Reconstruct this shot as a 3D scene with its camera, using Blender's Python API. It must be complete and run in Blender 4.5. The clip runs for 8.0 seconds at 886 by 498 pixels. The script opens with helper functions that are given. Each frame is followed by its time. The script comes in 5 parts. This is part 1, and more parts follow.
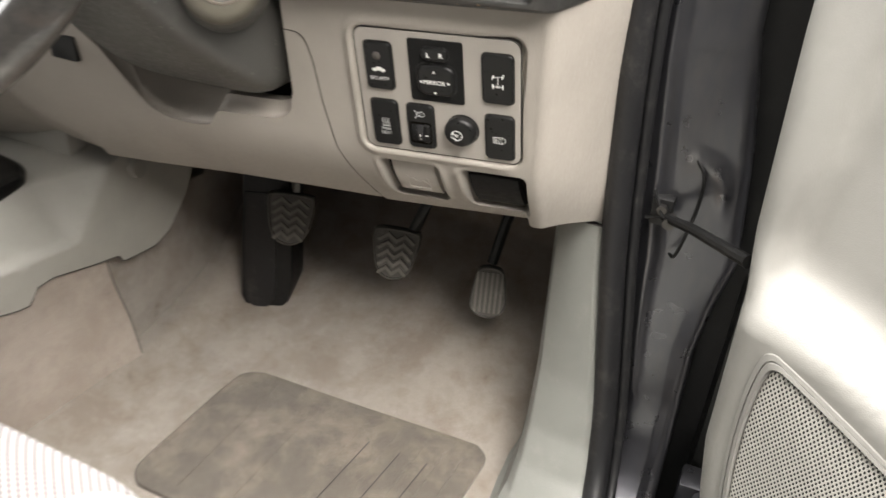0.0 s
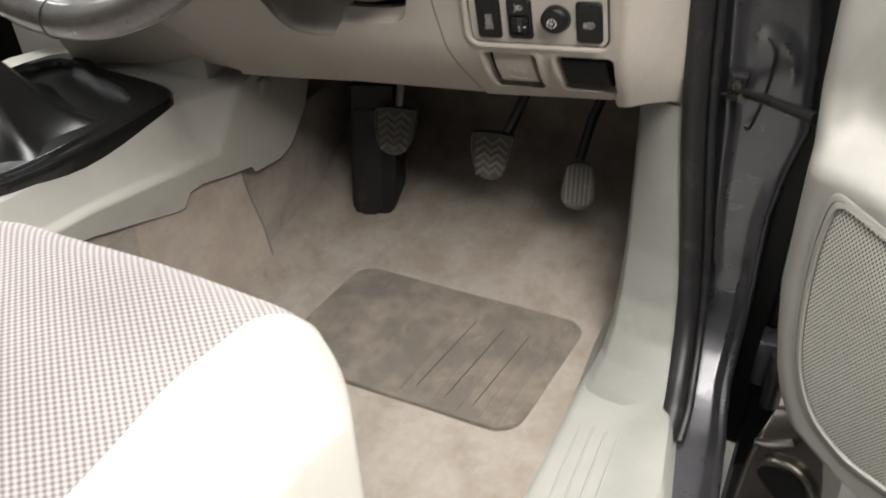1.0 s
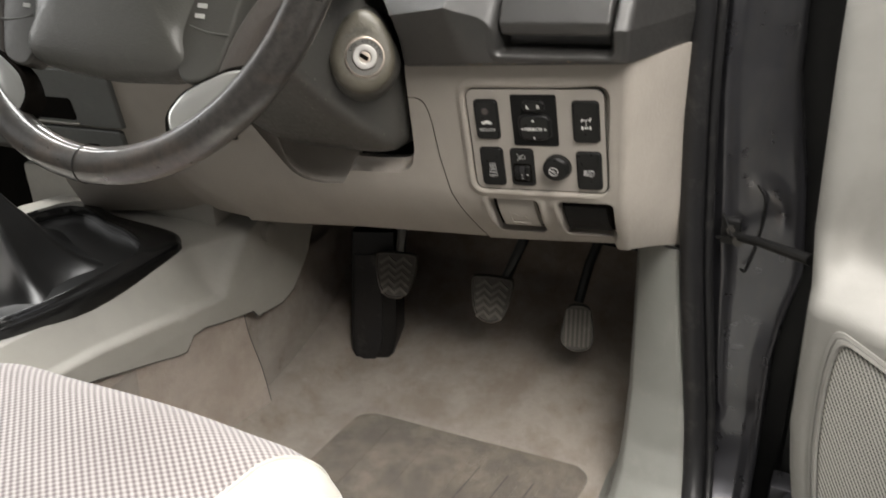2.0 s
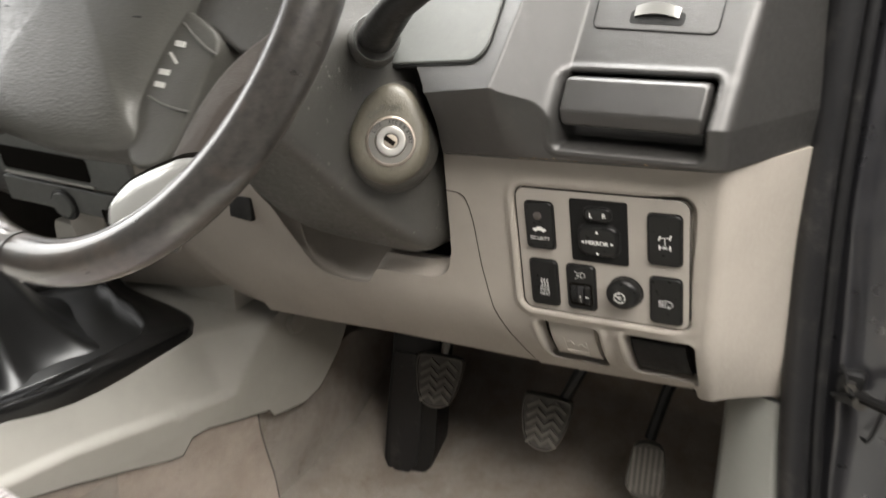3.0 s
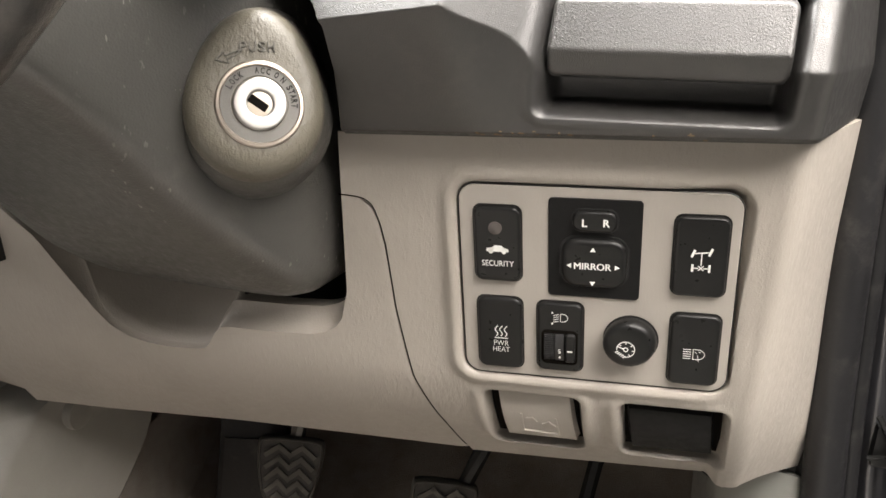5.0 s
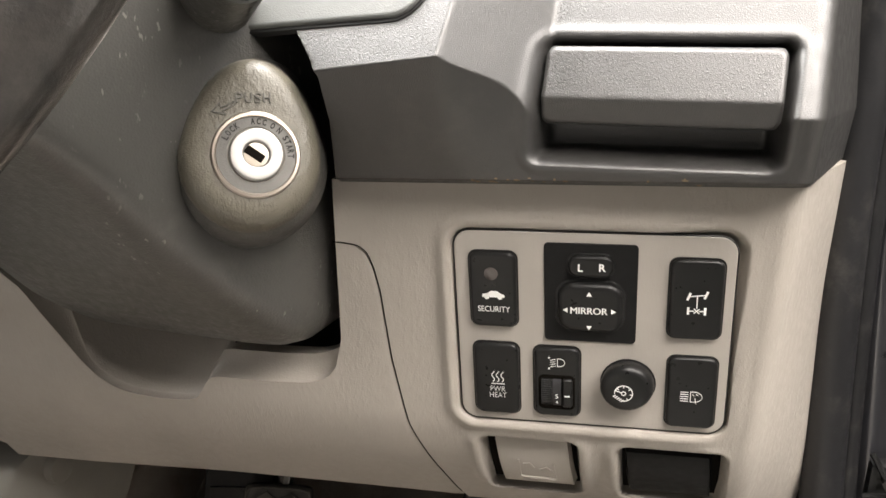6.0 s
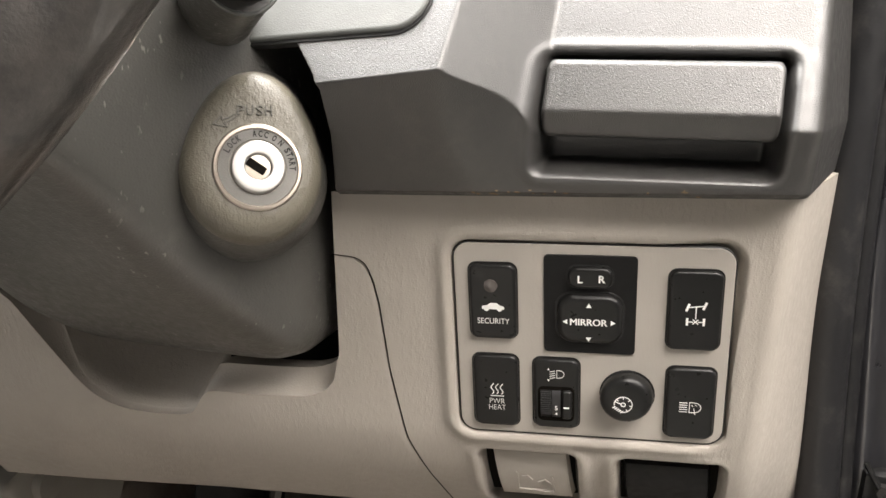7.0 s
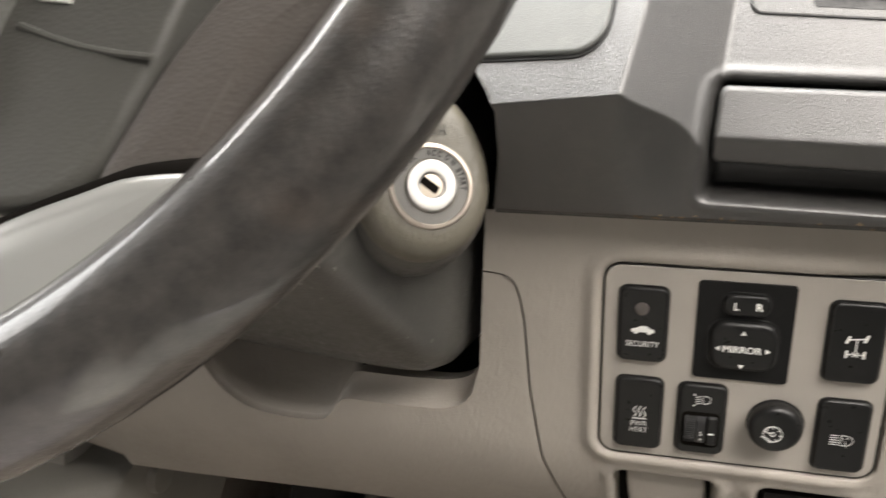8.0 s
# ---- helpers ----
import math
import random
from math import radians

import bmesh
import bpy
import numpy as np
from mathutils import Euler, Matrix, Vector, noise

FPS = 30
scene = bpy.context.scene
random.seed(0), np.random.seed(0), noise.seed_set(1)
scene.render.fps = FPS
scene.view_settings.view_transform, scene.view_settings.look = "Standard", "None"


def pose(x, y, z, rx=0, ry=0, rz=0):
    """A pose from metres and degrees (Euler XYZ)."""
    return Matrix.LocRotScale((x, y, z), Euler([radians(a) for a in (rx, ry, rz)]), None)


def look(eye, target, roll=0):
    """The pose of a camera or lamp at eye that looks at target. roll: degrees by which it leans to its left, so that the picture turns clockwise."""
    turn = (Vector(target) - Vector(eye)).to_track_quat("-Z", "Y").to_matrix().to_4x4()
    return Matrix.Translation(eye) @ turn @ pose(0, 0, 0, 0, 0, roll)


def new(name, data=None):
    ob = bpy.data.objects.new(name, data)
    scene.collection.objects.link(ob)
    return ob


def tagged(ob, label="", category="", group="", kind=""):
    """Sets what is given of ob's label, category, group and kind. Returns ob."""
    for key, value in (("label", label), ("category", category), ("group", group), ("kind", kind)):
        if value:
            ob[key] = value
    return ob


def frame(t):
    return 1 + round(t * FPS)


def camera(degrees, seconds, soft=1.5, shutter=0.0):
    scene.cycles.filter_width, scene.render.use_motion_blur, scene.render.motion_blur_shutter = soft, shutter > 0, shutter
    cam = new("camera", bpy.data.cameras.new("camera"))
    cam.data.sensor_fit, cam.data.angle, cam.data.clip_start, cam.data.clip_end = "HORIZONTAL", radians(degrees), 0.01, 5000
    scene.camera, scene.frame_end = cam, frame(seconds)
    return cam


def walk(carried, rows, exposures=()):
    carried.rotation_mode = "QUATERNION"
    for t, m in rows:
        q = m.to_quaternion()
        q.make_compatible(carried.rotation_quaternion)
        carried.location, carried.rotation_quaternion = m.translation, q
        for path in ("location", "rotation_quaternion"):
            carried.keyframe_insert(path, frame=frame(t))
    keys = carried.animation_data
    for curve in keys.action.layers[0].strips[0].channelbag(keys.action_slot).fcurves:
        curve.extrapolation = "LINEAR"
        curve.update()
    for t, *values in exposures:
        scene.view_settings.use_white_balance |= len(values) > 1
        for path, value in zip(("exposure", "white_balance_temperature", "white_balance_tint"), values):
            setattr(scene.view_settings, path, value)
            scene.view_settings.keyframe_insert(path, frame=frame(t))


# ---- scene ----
cam = camera(58.1, 8.0, soft=1.5, shutter=0.4)
PATH = [
    (0, (0.266, -0.542, 0.71), (-0.379, 1.015, -0.367), 3.8),
    (0.3, (0.324, -0.601, 0.72), (-0.475, 0.92, -0.304), 3.4),
    (0.5, (0.343, -0.626, 0.711), (-0.511, 0.874, -0.3), 1.7),
    (0.7, (0.337, -0.643, 0.714), (-0.514, 0.833, -0.332), -0.5),
    (0.9, (0.309, -0.669, 0.706), (-0.486, 0.772, -0.43), -1.0),
    (1, (0.297, -0.678, 0.709), (-0.486, 0.742, -0.462), -2.3),
    (1.2, (0.295, -0.684, 0.702), (-0.497, 0.719, -0.483), -3.1),
    (1.5, (0.286, -0.709, 0.702), (-0.467, 0.818, -0.347), -1.5),
    (1.7, (0.286, -0.707, 0.706), (-0.479, 0.88, -0.24), -2.0),
    (2.8, (0.26, -0.596, 0.709), (-0.752, 0.956, -0.043), 0.9),
    (3, (0.247, -0.534, 0.694), (-0.804, 1.012, -0.018), 0.4),
    (3.3, (0.175, -0.441, 0.649), (-0.865, 1.164, 0.064), -2.6),
    (3.5, (0.126, -0.391, 0.63), (-0.779, 1.29, 0.034), -1.5),
    (3.8, (0.101, -0.35, 0.618), (-0.614, 1.412, -0.002), 0.9),
    (4, (0.09, -0.355, 0.612), (-0.598, 1.414, -0.016), 0.6),
    (4.5, (0.076, -0.372, 0.601), (-0.548, 1.423, -0.021), 2.6),
    (6, (0.061, -0.374, 0.607), (-0.496, 1.48, 0.105), 2.6),
    (6.5, (0.054, -0.375, 0.607), (-0.473, 1.496, 0.138), 2.6),
    (7, (0.053, -0.377, 0.606), (-0.466, 1.498, 0.139), 2.7),
    (7.5, (0.037, -0.384, 0.611), (-0.487, 1.491, 0.155), 3.1),
    (7.8, (0.012, -0.388, 0.615), (-0.553, 1.473, 0.149), 3.8),
    (8, (0.001, -0.393, 0.613), (-0.622, 1.446, 0.136), 4.0),
]
walk(cam, [(t, look(eye, target, roll)) for t, eye, target, roll in PATH], exposures=[
    (0.0, 1.56, 6500, 10), (0.3, 1.56, 6500, 10), (0.7, 1.40, 6500, 10), (1.0, 1.07, 6500, 10), (1.2, 0.89, 6500, 10), (1.5, 0.55, 6500, 10), (1.7, 0.67, 6500, 10),
    (2.8, 1.31, 6560, 10), (3.2, 1.24, 6580, 10), (3.5, 1.14, 6620, 11), (4.0, 1.45, 6660, 12), (4.5, 1.69, 6660, 12), (6.0, 1.61, 6660, 12), (7.4, 1.59, 6660, 12), (8.0, 1.31, 6620, 11)])

# ---- world, sun, exposure ----
world = bpy.data.worlds.new("world")
scene.world = world
world.use_nodes = True
wn = world.node_tree.nodes
sky = wn.new("ShaderNodeTexSky")
sky.sky_type = 'NISHITA'
sky.sun_disc = False
sky.sun_elevation = radians(55)
sky.sun_rotation = radians(140)
sky.air_density, sky.dust_density, sky.ozone_density = 1.0, 4.0, 1.0
wn["Background"].inputs[1].default_value = 0.14
haze = wn.new("ShaderNodeHueSaturation")
haze.inputs["Saturation"].default_value = 0.3
world.node_tree.links.new(sky.outputs[0], haze.inputs["Color"])
world.node_tree.links.new(haze.outputs[0], wn["Background"].inputs[0])
sun_data = bpy.data.lights.new("sun", 'SUN')
sun_data.energy, sun_data.angle, sun_data.color = 4.4, radians(75), (1.0, 0.945, 0.865)
sun = new("sun", sun_data)
sun.matrix_world = look((0.72, -0.86, 1.60), (0, 0, 0))
# the sky's light in the windscreen's opening
screen_data = bpy.data.lights.new("windscreen_light", 'AREA')
screen_data.shape, screen_data.size, screen_data.size_y = 'RECTANGLE', 1.25, 0.62
screen_data.energy, screen_data.color = 23.0, (1.0, 0.99, 0.96)
screen = new("windscreen_light", screen_data)
screen.matrix_world = look((-0.58, 0.14, 1.02), (-0.58, -0.226, 0.09))
# and in the far side window's
side_data = bpy.data.lights.new("side_window_light", 'AREA')
side_data.shape, side_data.size, side_data.size_y = 'RECTANGLE', 1.0, 0.46
side_data.energy, side_data.color = 3.0, (1.0, 0.99, 0.96)
side = new("side_window_light", side_data)
side.matrix_world = look((-1.29, -0.25, 0.86), (0.0, -0.25, 0.86))
scene.view_settings.exposure = 1.0


# ---- materials ----
def material(name, base, rough=0.5, metal=0.0, spec=0.5):
    m = bpy.data.materials.new(name)
    m.use_nodes = True
    b = m.node_tree.nodes["Principled BSDF"]
    b.inputs["Base Color"].default_value = (*base, 1)
    b.inputs["Roughness"].default_value = rough
    b.inputs["Metallic"].default_value = metal
    b.inputs["Specular IOR Level"].default_value = spec
    return m


def wire(m, a, b):
    m.node_tree.links.new(a, b)


def node(m, kind, **sets):
    n = m.node_tree.nodes.new(kind)
    for key, value in sets.items():
        n.inputs[key.replace("_", " ")].default_value = value
    return n


def coords(m, scale=(1, 1, 1)):
    geo = node(m, "ShaderNodeNewGeometry")
    mp = node(m, "ShaderNodeMapping")
    mp.inputs["Scale"].default_value = scale
    wire(m, geo.outputs["Position"], mp.inputs["Vector"])
    return mp.outputs["Vector"]


def mixed(m, fac, a, b):
    mix = node(m, "ShaderNodeMix")
    mix.data_type = 'RGBA'
    for slot, value in ((6, a), (7, b)):
        if hasattr(value, "is_linked"):
            wire(m, value, mix.inputs[slot])
        else:
            mix.inputs[slot].default_value = (*value, 1)
    if hasattr(fac, "is_linked"):
        wire(m, fac, mix.inputs[0])
    else:
        mix.inputs[0].default_value = fac
    return mix.outputs[2]


def ramp(m, value, lo, hi):
    r = node(m, "ShaderNodeMapRange", From_Min=lo, From_Max=hi)
    wire(m, value, r.inputs["Value"])
    return r.outputs["Result"]


def noise_of(m, scale, detail=3.0, stretch=(1, 1, 1), rough=0.55):
    n = node(m, "ShaderNodeTexNoise", Scale=scale, Detail=detail, Roughness=rough)
    wire(m, coords(m, stretch), n.inputs["Vector"])
    return n.outputs["Fac"]


def bumped(m, heights):
    """Chains bumps: (height socket, strength, distance)."""
    last = None
    for h, strength, dist in heights:
        bp = node(m, "ShaderNodeBump", Strength=strength, Distance=dist)
        wire(m, h, bp.inputs["Height"])
        if last:
            wire(m, last, bp.inputs["Normal"])
        last = bp.outputs["Normal"]
    wire(m, last, m.node_tree.nodes["Principled BSDF"].inputs["Normal"])


def plastic(name, base, rough=0.5, grain=900.0, depth=0.25, spec=0.5, dirt=0.12, dust=(0.45, 0.42, 0.38), scratch=0.0, streak=0.0, flecks=0.0):
    """Moulded plastic with a fine leather grain, slight blotches and dust."""
    m = material(name, base, rough, spec=spec)
    b = m.node_tree.nodes["Principled BSDF"]
    blotch = ramp(m, noise_of(m, 14.0, 4.0), 0.42, 0.72)
    fine = noise_of(m, 220.0, 2.0)
    c = mixed(m, blotch, base, tuple(v * 0.88 for v in base))
    dusty = node(m, "ShaderNodeMath")
    dusty.operation = 'MULTIPLY'
    wire(m, ramp(m, noise_of(m, 38.0, 6.0, rough=0.7), 0.55, 0.85), dusty.inputs[0])
    dusty.inputs[1].default_value = dirt
    c = mixed(m, dusty.outputs[0], c, dust)
    if flecks:
        worn = node(m, "ShaderNodeMath")
        worn.operation = 'MULTIPLY'
        wire(m, ramp(m, noise_of(m, 1.0, 2.0, (260, 260, 120), 0.6), 0.66, 0.70), worn.inputs[0])
        wire(m, ramp(m, noise_of(m, 22.0, 3.0), 0.5, 0.62), worn.inputs[1])
        some = node(m, "ShaderNodeMath")
        some.operation = 'MULTIPLY'
        some.inputs[1].default_value = flecks
        wire(m, worn.outputs[0], some.inputs[0])
        c = mixed(m, some.outputs[0], c, (0.34, 0.33, 0.30))
    wire(m, c, b.inputs["Base Color"])
    rr = node(m, "ShaderNodeMapRange", From_Min=0.3, From_Max=0.7, To_Min=rough - 0.06, To_Max=rough + 0.1)
    wire(m, fine, rr.inputs["Value"])
    wire(m, rr.outputs["Result"], b.inputs["Roughness"])
    vor = node(m, "ShaderNodeTexVoronoi", Scale=grain)
    wire(m, coords(m, (0.75, 1, 1.25)), vor.inputs["Vector"])
    hs = [(vor.outputs["Distance"], depth, 0.0006), (noise_of(m, grain * 0.85, 2.0), depth * 0.8, 0.0005)]
    if streak:
        hs.append((noise_of(m, 1.0, 3.0, (420, 420, 90), 0.6), streak, 0.0008))
        hs.append((ramp(m, noise_of(m, 1.0, 2.0, (330, 200, 150), 0.7), 0.46, 0.62), streak * 0.8, 0.0006))
    if scratch:
        hs.append((ramp(m, noise_of(m, 60.0, 2.0, (1, 1, 9)), 0.62, 0.66), scratch, 0.0004))
    bumped(m, hs)
    return m


DASH_LIGHT = plastic("dash_light_plastic", (0.365, 0.335, 0.295), 0.48, 1300, 0.13, dirt=0.10, scratch=0.03, streak=0.19)
DASH_DARK = plastic("dash_dark_plastic", (0.033, 0.032, 0.0305), 0.34, 2100, 0.25, spec=1.0, dirt=0.05)
CLUSTER_GREY = plastic("cluster_grey_plastic", (0.125, 0.13, 0.124), 0.5, 1500, 0.12)
SHROUD = plastic("column_black_plastic", (0.066, 0.064, 0.058), 0.38, 900, 0.18, spec=0.9, dirt=0.12, scratch=0.12, streak=0.10, flecks=0.6)
BEZEL = plastic("bezel_worn_plastic", (0.125, 0.114, 0.088), 0.38, 1300, 0.14, dirt=0.22, streak=0.22)
SWITCH = plastic("switch_black_plastic", (0.010, 0.010, 0.0098), 0.33, 1600, 0.08, spec=0.30, dirt=0.012)
SWITCH_FLAT = plastic("switch_base_plastic", (0.010, 0.010, 0.010), 0.5, 1600, 0.12, spec=0.16, dirt=0.012)
PLATE = plastic("switch_plate_plastic", (0.39, 0.362, 0.322), 0.44, 1500, 0.06, dirt=0.06, streak=0.08)
CONSOLE = plastic("console_grey_plastic", (0.34, 0.328, 0.295), 0.5, 850, 0.14, dirt=0.15)
# one grey plastic toned twice: lit for the sill, shaded for the kick
SILL_LIT = plastic("sill_plastic_lit", (0.31, 0.312, 0.288), 0.46, 800, 0.12, dirt=0.18, scratch=0.08)
KICK_SHADED = plastic("kick_plastic_shaded", (0.215, 0.217, 0.20), 0.46, 800, 0.12, dirt=0.18, scratch=0.08)
DOORP = plastic("door_grey_plastic", (0.238, 0.232, 0.215), 0.46, 900, 0.14, dirt=0.08)
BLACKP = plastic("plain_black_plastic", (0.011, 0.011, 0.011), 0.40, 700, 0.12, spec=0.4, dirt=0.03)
RUBBER = plastic("rubber", (0.013, 0.013, 0.014), 0.42, 500, 0.10, dirt=0.12)
PEDAL = plastic("pedal_rubber", (0.185, 0.172, 0.15), 0.6, 600, 0.25, dirt=0.5)
PEDAL_DARK = plastic("pedal_rubber_dark", (0.105, 0.098, 0.086), 0.6, 600, 0.2, dirt=0.25)


def leather_material():
    """Black rim leather, rubbed brown in patches and polished unevenly."""
    m = material("wheel_leather", (0.03, 0.028, 0.026), 0.4)
    b = m.node_tree.nodes["Principled BSDF"]
    rubbed = node(m, "ShaderNodeMath")
    rubbed.operation = 'MULTIPLY'
    wire(m, ramp(m, noise_of(m, 13.0, 3.0, (1, 1, 1.6)), 0.44, 0.66), rubbed.inputs[0])
    wire(m, ramp(m, noise_of(m, 90.0, 4.0, rough=0.7), 0.25, 0.75), rubbed.inputs[1])
    c = mixed(m, ramp(m, noise_of(m, 160.0, 4.0, rough=0.7), 0.35, 0.7), (0.028, 0.0265, 0.025), (0.058, 0.053, 0.048))
    wire(m, mixed(m, rubbed.outputs[0], c, (0.125, 0.092, 0.070)), b.inputs["Base Color"])
    rr = node(m, "ShaderNodeMapRange", From_Min=0.3, From_Max=0.7, To_Min=0.27, To_Max=0.42)
    wire(m, noise_of(m, 70.0, 3.0), rr.inputs["Value"])
    wire(m, rr.outputs["Result"], b.inputs["Roughness"])
    bumped(m, [(noise_of(m, 55.0, 3.0), 0.10, 0.001), (noise_of(m, 650.0, 3.0, rough=0.7), 0.4, 0.0005)])
    return m


WHEEL_LEATHER = leather_material()
HUB = plastic("airbag_vinyl", (0.112, 0.111, 0.100), 0.38, 520, 0.25, dirt=0.10)
POD = plastic("pod_vinyl", (0.085, 0.083, 0.075), 0.42, 900, 0.15, dirt=0.05)
SPOKE = plastic("spoke_vinyl", (0.085, 0.074, 0.066), 0.5, 900, 0.18, dirt=0.05)
GLOSSY = plastic("glossy_black_plastic", (0.010, 0.010, 0.010), 0.13, 700, 0.03, dirt=0.03)
BOOT = material("boot_leather", (0.006, 0.006, 0.006), 0.29, spec=0.42)
bumped(BOOT, [(noise_of(BOOT, 30.0, 3.0), 0.08, 0.003), (noise_of(BOOT, 900.0, 2.0), 0.10, 0.0004)])
WHITE_INK = material("white_ink", (0.85, 0.85, 0.82), 0.6)
GREY_INK = material("grey_ink", (0.62, 0.62, 0.59), 0.6)
DARK_INK = material("dark_ink", (0.012, 0.011, 0.010), 0.7, spec=0.1)
LED = material("red_lens", (0.085, 0.075, 0.07), 0.18)
METAL = material("brushed_metal", (0.40, 0.39, 0.37), 0.40, 1.0)
RING = material("worn_bright_ring", (0.40, 0.35, 0.30), 0.36, 1.0)
SLOT = material("key_slot", (0.006, 0.005, 0.004), 0.9, spec=0.05)
COPPER = material("worn_brass", (0.42, 0.37, 0.31), 0.38, 1.0)
bumped(METAL, [(noise_of(METAL, 900.0, 2.0), 0.08, 0.0003)])
LEGEND = plastic("legend_ring_plastic", (0.13, 0.124, 0.112), 0.45, 1200, 0.1)
SILVER = material("silver_paint", (0.62, 0.62, 0.60), 0.22, 0.6)
wire(SILVER, mixed(SILVER, ramp(SILVER, noise_of(SILVER, 9.0, 2.0), 0.3, 0.8), (0.64, 0.64, 0.615), (0.55, 0.555, 0.535)), SILVER.node_tree.nodes["Principled BSDF"].inputs["Base Color"])
DIRT = material("dried_mud", (0.34, 0.26, 0.18), 0.9, spec=0.1)
# body paint lightened to carry the ground's reflection
LIT_PAINT = material("door_paint_lit", (0.30, 0.275, 0.245), 0.2, 0.9)
STEEL = material("dull_steel", (0.11, 0.105, 0.10), 0.36, 0.9)


WHEEL_LEATHER.node_tree.nodes["Principled BSDF"].inputs["Coat Weight"].default_value = 0.9
WHEEL_LEATHER.node_tree.nodes["Principled BSDF"].inputs["Coat Roughness"].default_value = 0.07


def paint_material():
    m = material("dark_grey_car_paint", (0.12, 0.12, 0.13), 0.35, 0.8)
    b = m.node_tree.nodes["Principled BSDF"]
    b.inputs["Coat Weight"].default_value = 1.0
    b.inputs["Coat Roughness"].default_value = 0.14
    smear = ramp(m, noise_of(m, 16.0, 5.0, (1, 1, 0.35), 0.65), 0.5, 0.8)
    wire(m, mixed(m, smear, (0.10, 0.10, 0.112), (0.135, 0.133, 0.135)), b.inputs["Base Color"])
    wire(m, ramp(m, noise_of(m, 40.0, 4.0), -0.25, 2.0), b.inputs["Roughness"])
    bumped(m, [(noise_of(m, 30.0, 3.0), 0.03, 0.002)])
    return m


def carpet_material(name, base, stain):
    m = material(name, base, 0.95, spec=0.1)
    b = m.node_tree.nodes["Principled BSDF"]
    big = ramp(m, noise_of(m, 13.0, 6.0, rough=0.68), 0.44, 0.62)
    mid = ramp(m, noise_of(m, 60.0, 5.0, rough=0.65), 0.42, 0.66)
    pile = noise_of(m, 900.0, 3.0)
    spots = ramp(m, noise_of(m, 26.0, 2.0), 0.70, 0.76)
    c = mixed(m, big, base, stain)
    half = node(m, "ShaderNodeMath")
    half.operation = 'MULTIPLY'
    half.inputs[1].default_value = 0.45
    wire(m, mid, half.inputs[0])
    c = mixed(m, half.outputs[0], c, tuple(v * 0.72 for v in base))
    third = node(m, "ShaderNodeMath")
    third.operation = 'MULTIPLY'
    third.inputs[1].default_value = 0.5
    wire(m, spots, third.inputs[0])
    c = mixed(m, third.outputs[0], c, (0.10, 0.085, 0.07))
    c = mixed(m, ramp(m, pile, 0.2, 1.1), c, tuple(v * 0.6 for v in base))
    wire(m, c, b.inputs["Base Color"])
    b.inputs["Sheen Weight"].default_value = 0.25
    bumped(m, [(noise_of(m, 20.0, 3.0), 0.35, 0.006), (pile, 0.8, 0.0025)])
    return m


def fabric_material():
    """Coarse woven seat cloth: offset rows of small raised loops."""
    m = material("woven_seat_cloth", (0.55, 0.50, 0.46), 0.9, spec=0.15)
    b = m.node_tree.nodes["Principled BSDF"]
    pos = coords(m)
    sep = node(m, "ShaderNodeSeparateXYZ")
    wire(m, pos, sep.inputs[0])
    waves = []
    for axis, k in ((0, 800.0), (1, 1000.0)):
        mul = node(m, "ShaderNodeMath")
        mul.operation = 'MULTIPLY'
        mul.inputs[1].default_value = k
        wire(m, sep.outputs[axis], mul.inputs[0])
        waves.append(mul.outputs[0])
    total = []
    for op in ('ADD', 'SUBTRACT'):
        a = node(m, "ShaderNodeMath")
        a.operation = op
        wire(m, waves[0], a.inputs[0])
        wire(m, waves[1], a.inputs[1])
        s = node(m, "ShaderNodeMath")
        s.operation = 'SINE'
        wire(m, a.outputs[0], s.inputs[0])
        total.append(s.outputs[0])
    prod = node(m, "ShaderNodeMath")
    prod.operation = 'ADD'
    weak = node(m, "ShaderNodeMath")
    weak.operation = 'MULTIPLY'
    weak.inputs[1].default_value = 0.6
    wire(m, total[1], weak.inputs[0])
    wire(m, total[0], prod.inputs[0])
    wire(m, weak.outputs[0], prod.inputs[1])
    loops = ramp(m, prod.outputs[0], -1.3, 1.3)
    worn = ramp(m, noise_of(m, 7.0, 3.0), 0.3, 0.8)
    light = mixed(m, worn, (0.50, 0.47, 0.45), (0.43, 0.40, 0.385))
    wire(m, mixed(m, loops, (0.17, 0.145, 0.148), light), b.inputs["Base Color"])
    b.inputs["Sheen Weight"].default_value = 0.3
    bumped(m, [(noise_of(m, 11.0, 2.0), 0.25, 0.01), (loops, 0.7, 0.0012)])
    return m


def vinyl_material():
    m = material("pale_seat_vinyl", (0.74, 0.72, 0.64), 0.55, spec=0.35)
    b = m.node_tree.nodes["Principled BSDF"]
    grub = ramp(m, noise_of(m, 12.0, 5.0), 0.5, 0.85)
    wire(m, mixed(m, grub, (0.66, 0.645, 0.59), (0.57, 0.54, 0.44)), b.inputs["Base Color"])
    bumped(m, [(noise_of(m, 14.0, 3.0), 0.3, 0.008), (noise_of(m, 800.0, 2.0), 0.2, 0.0005)])
    return m


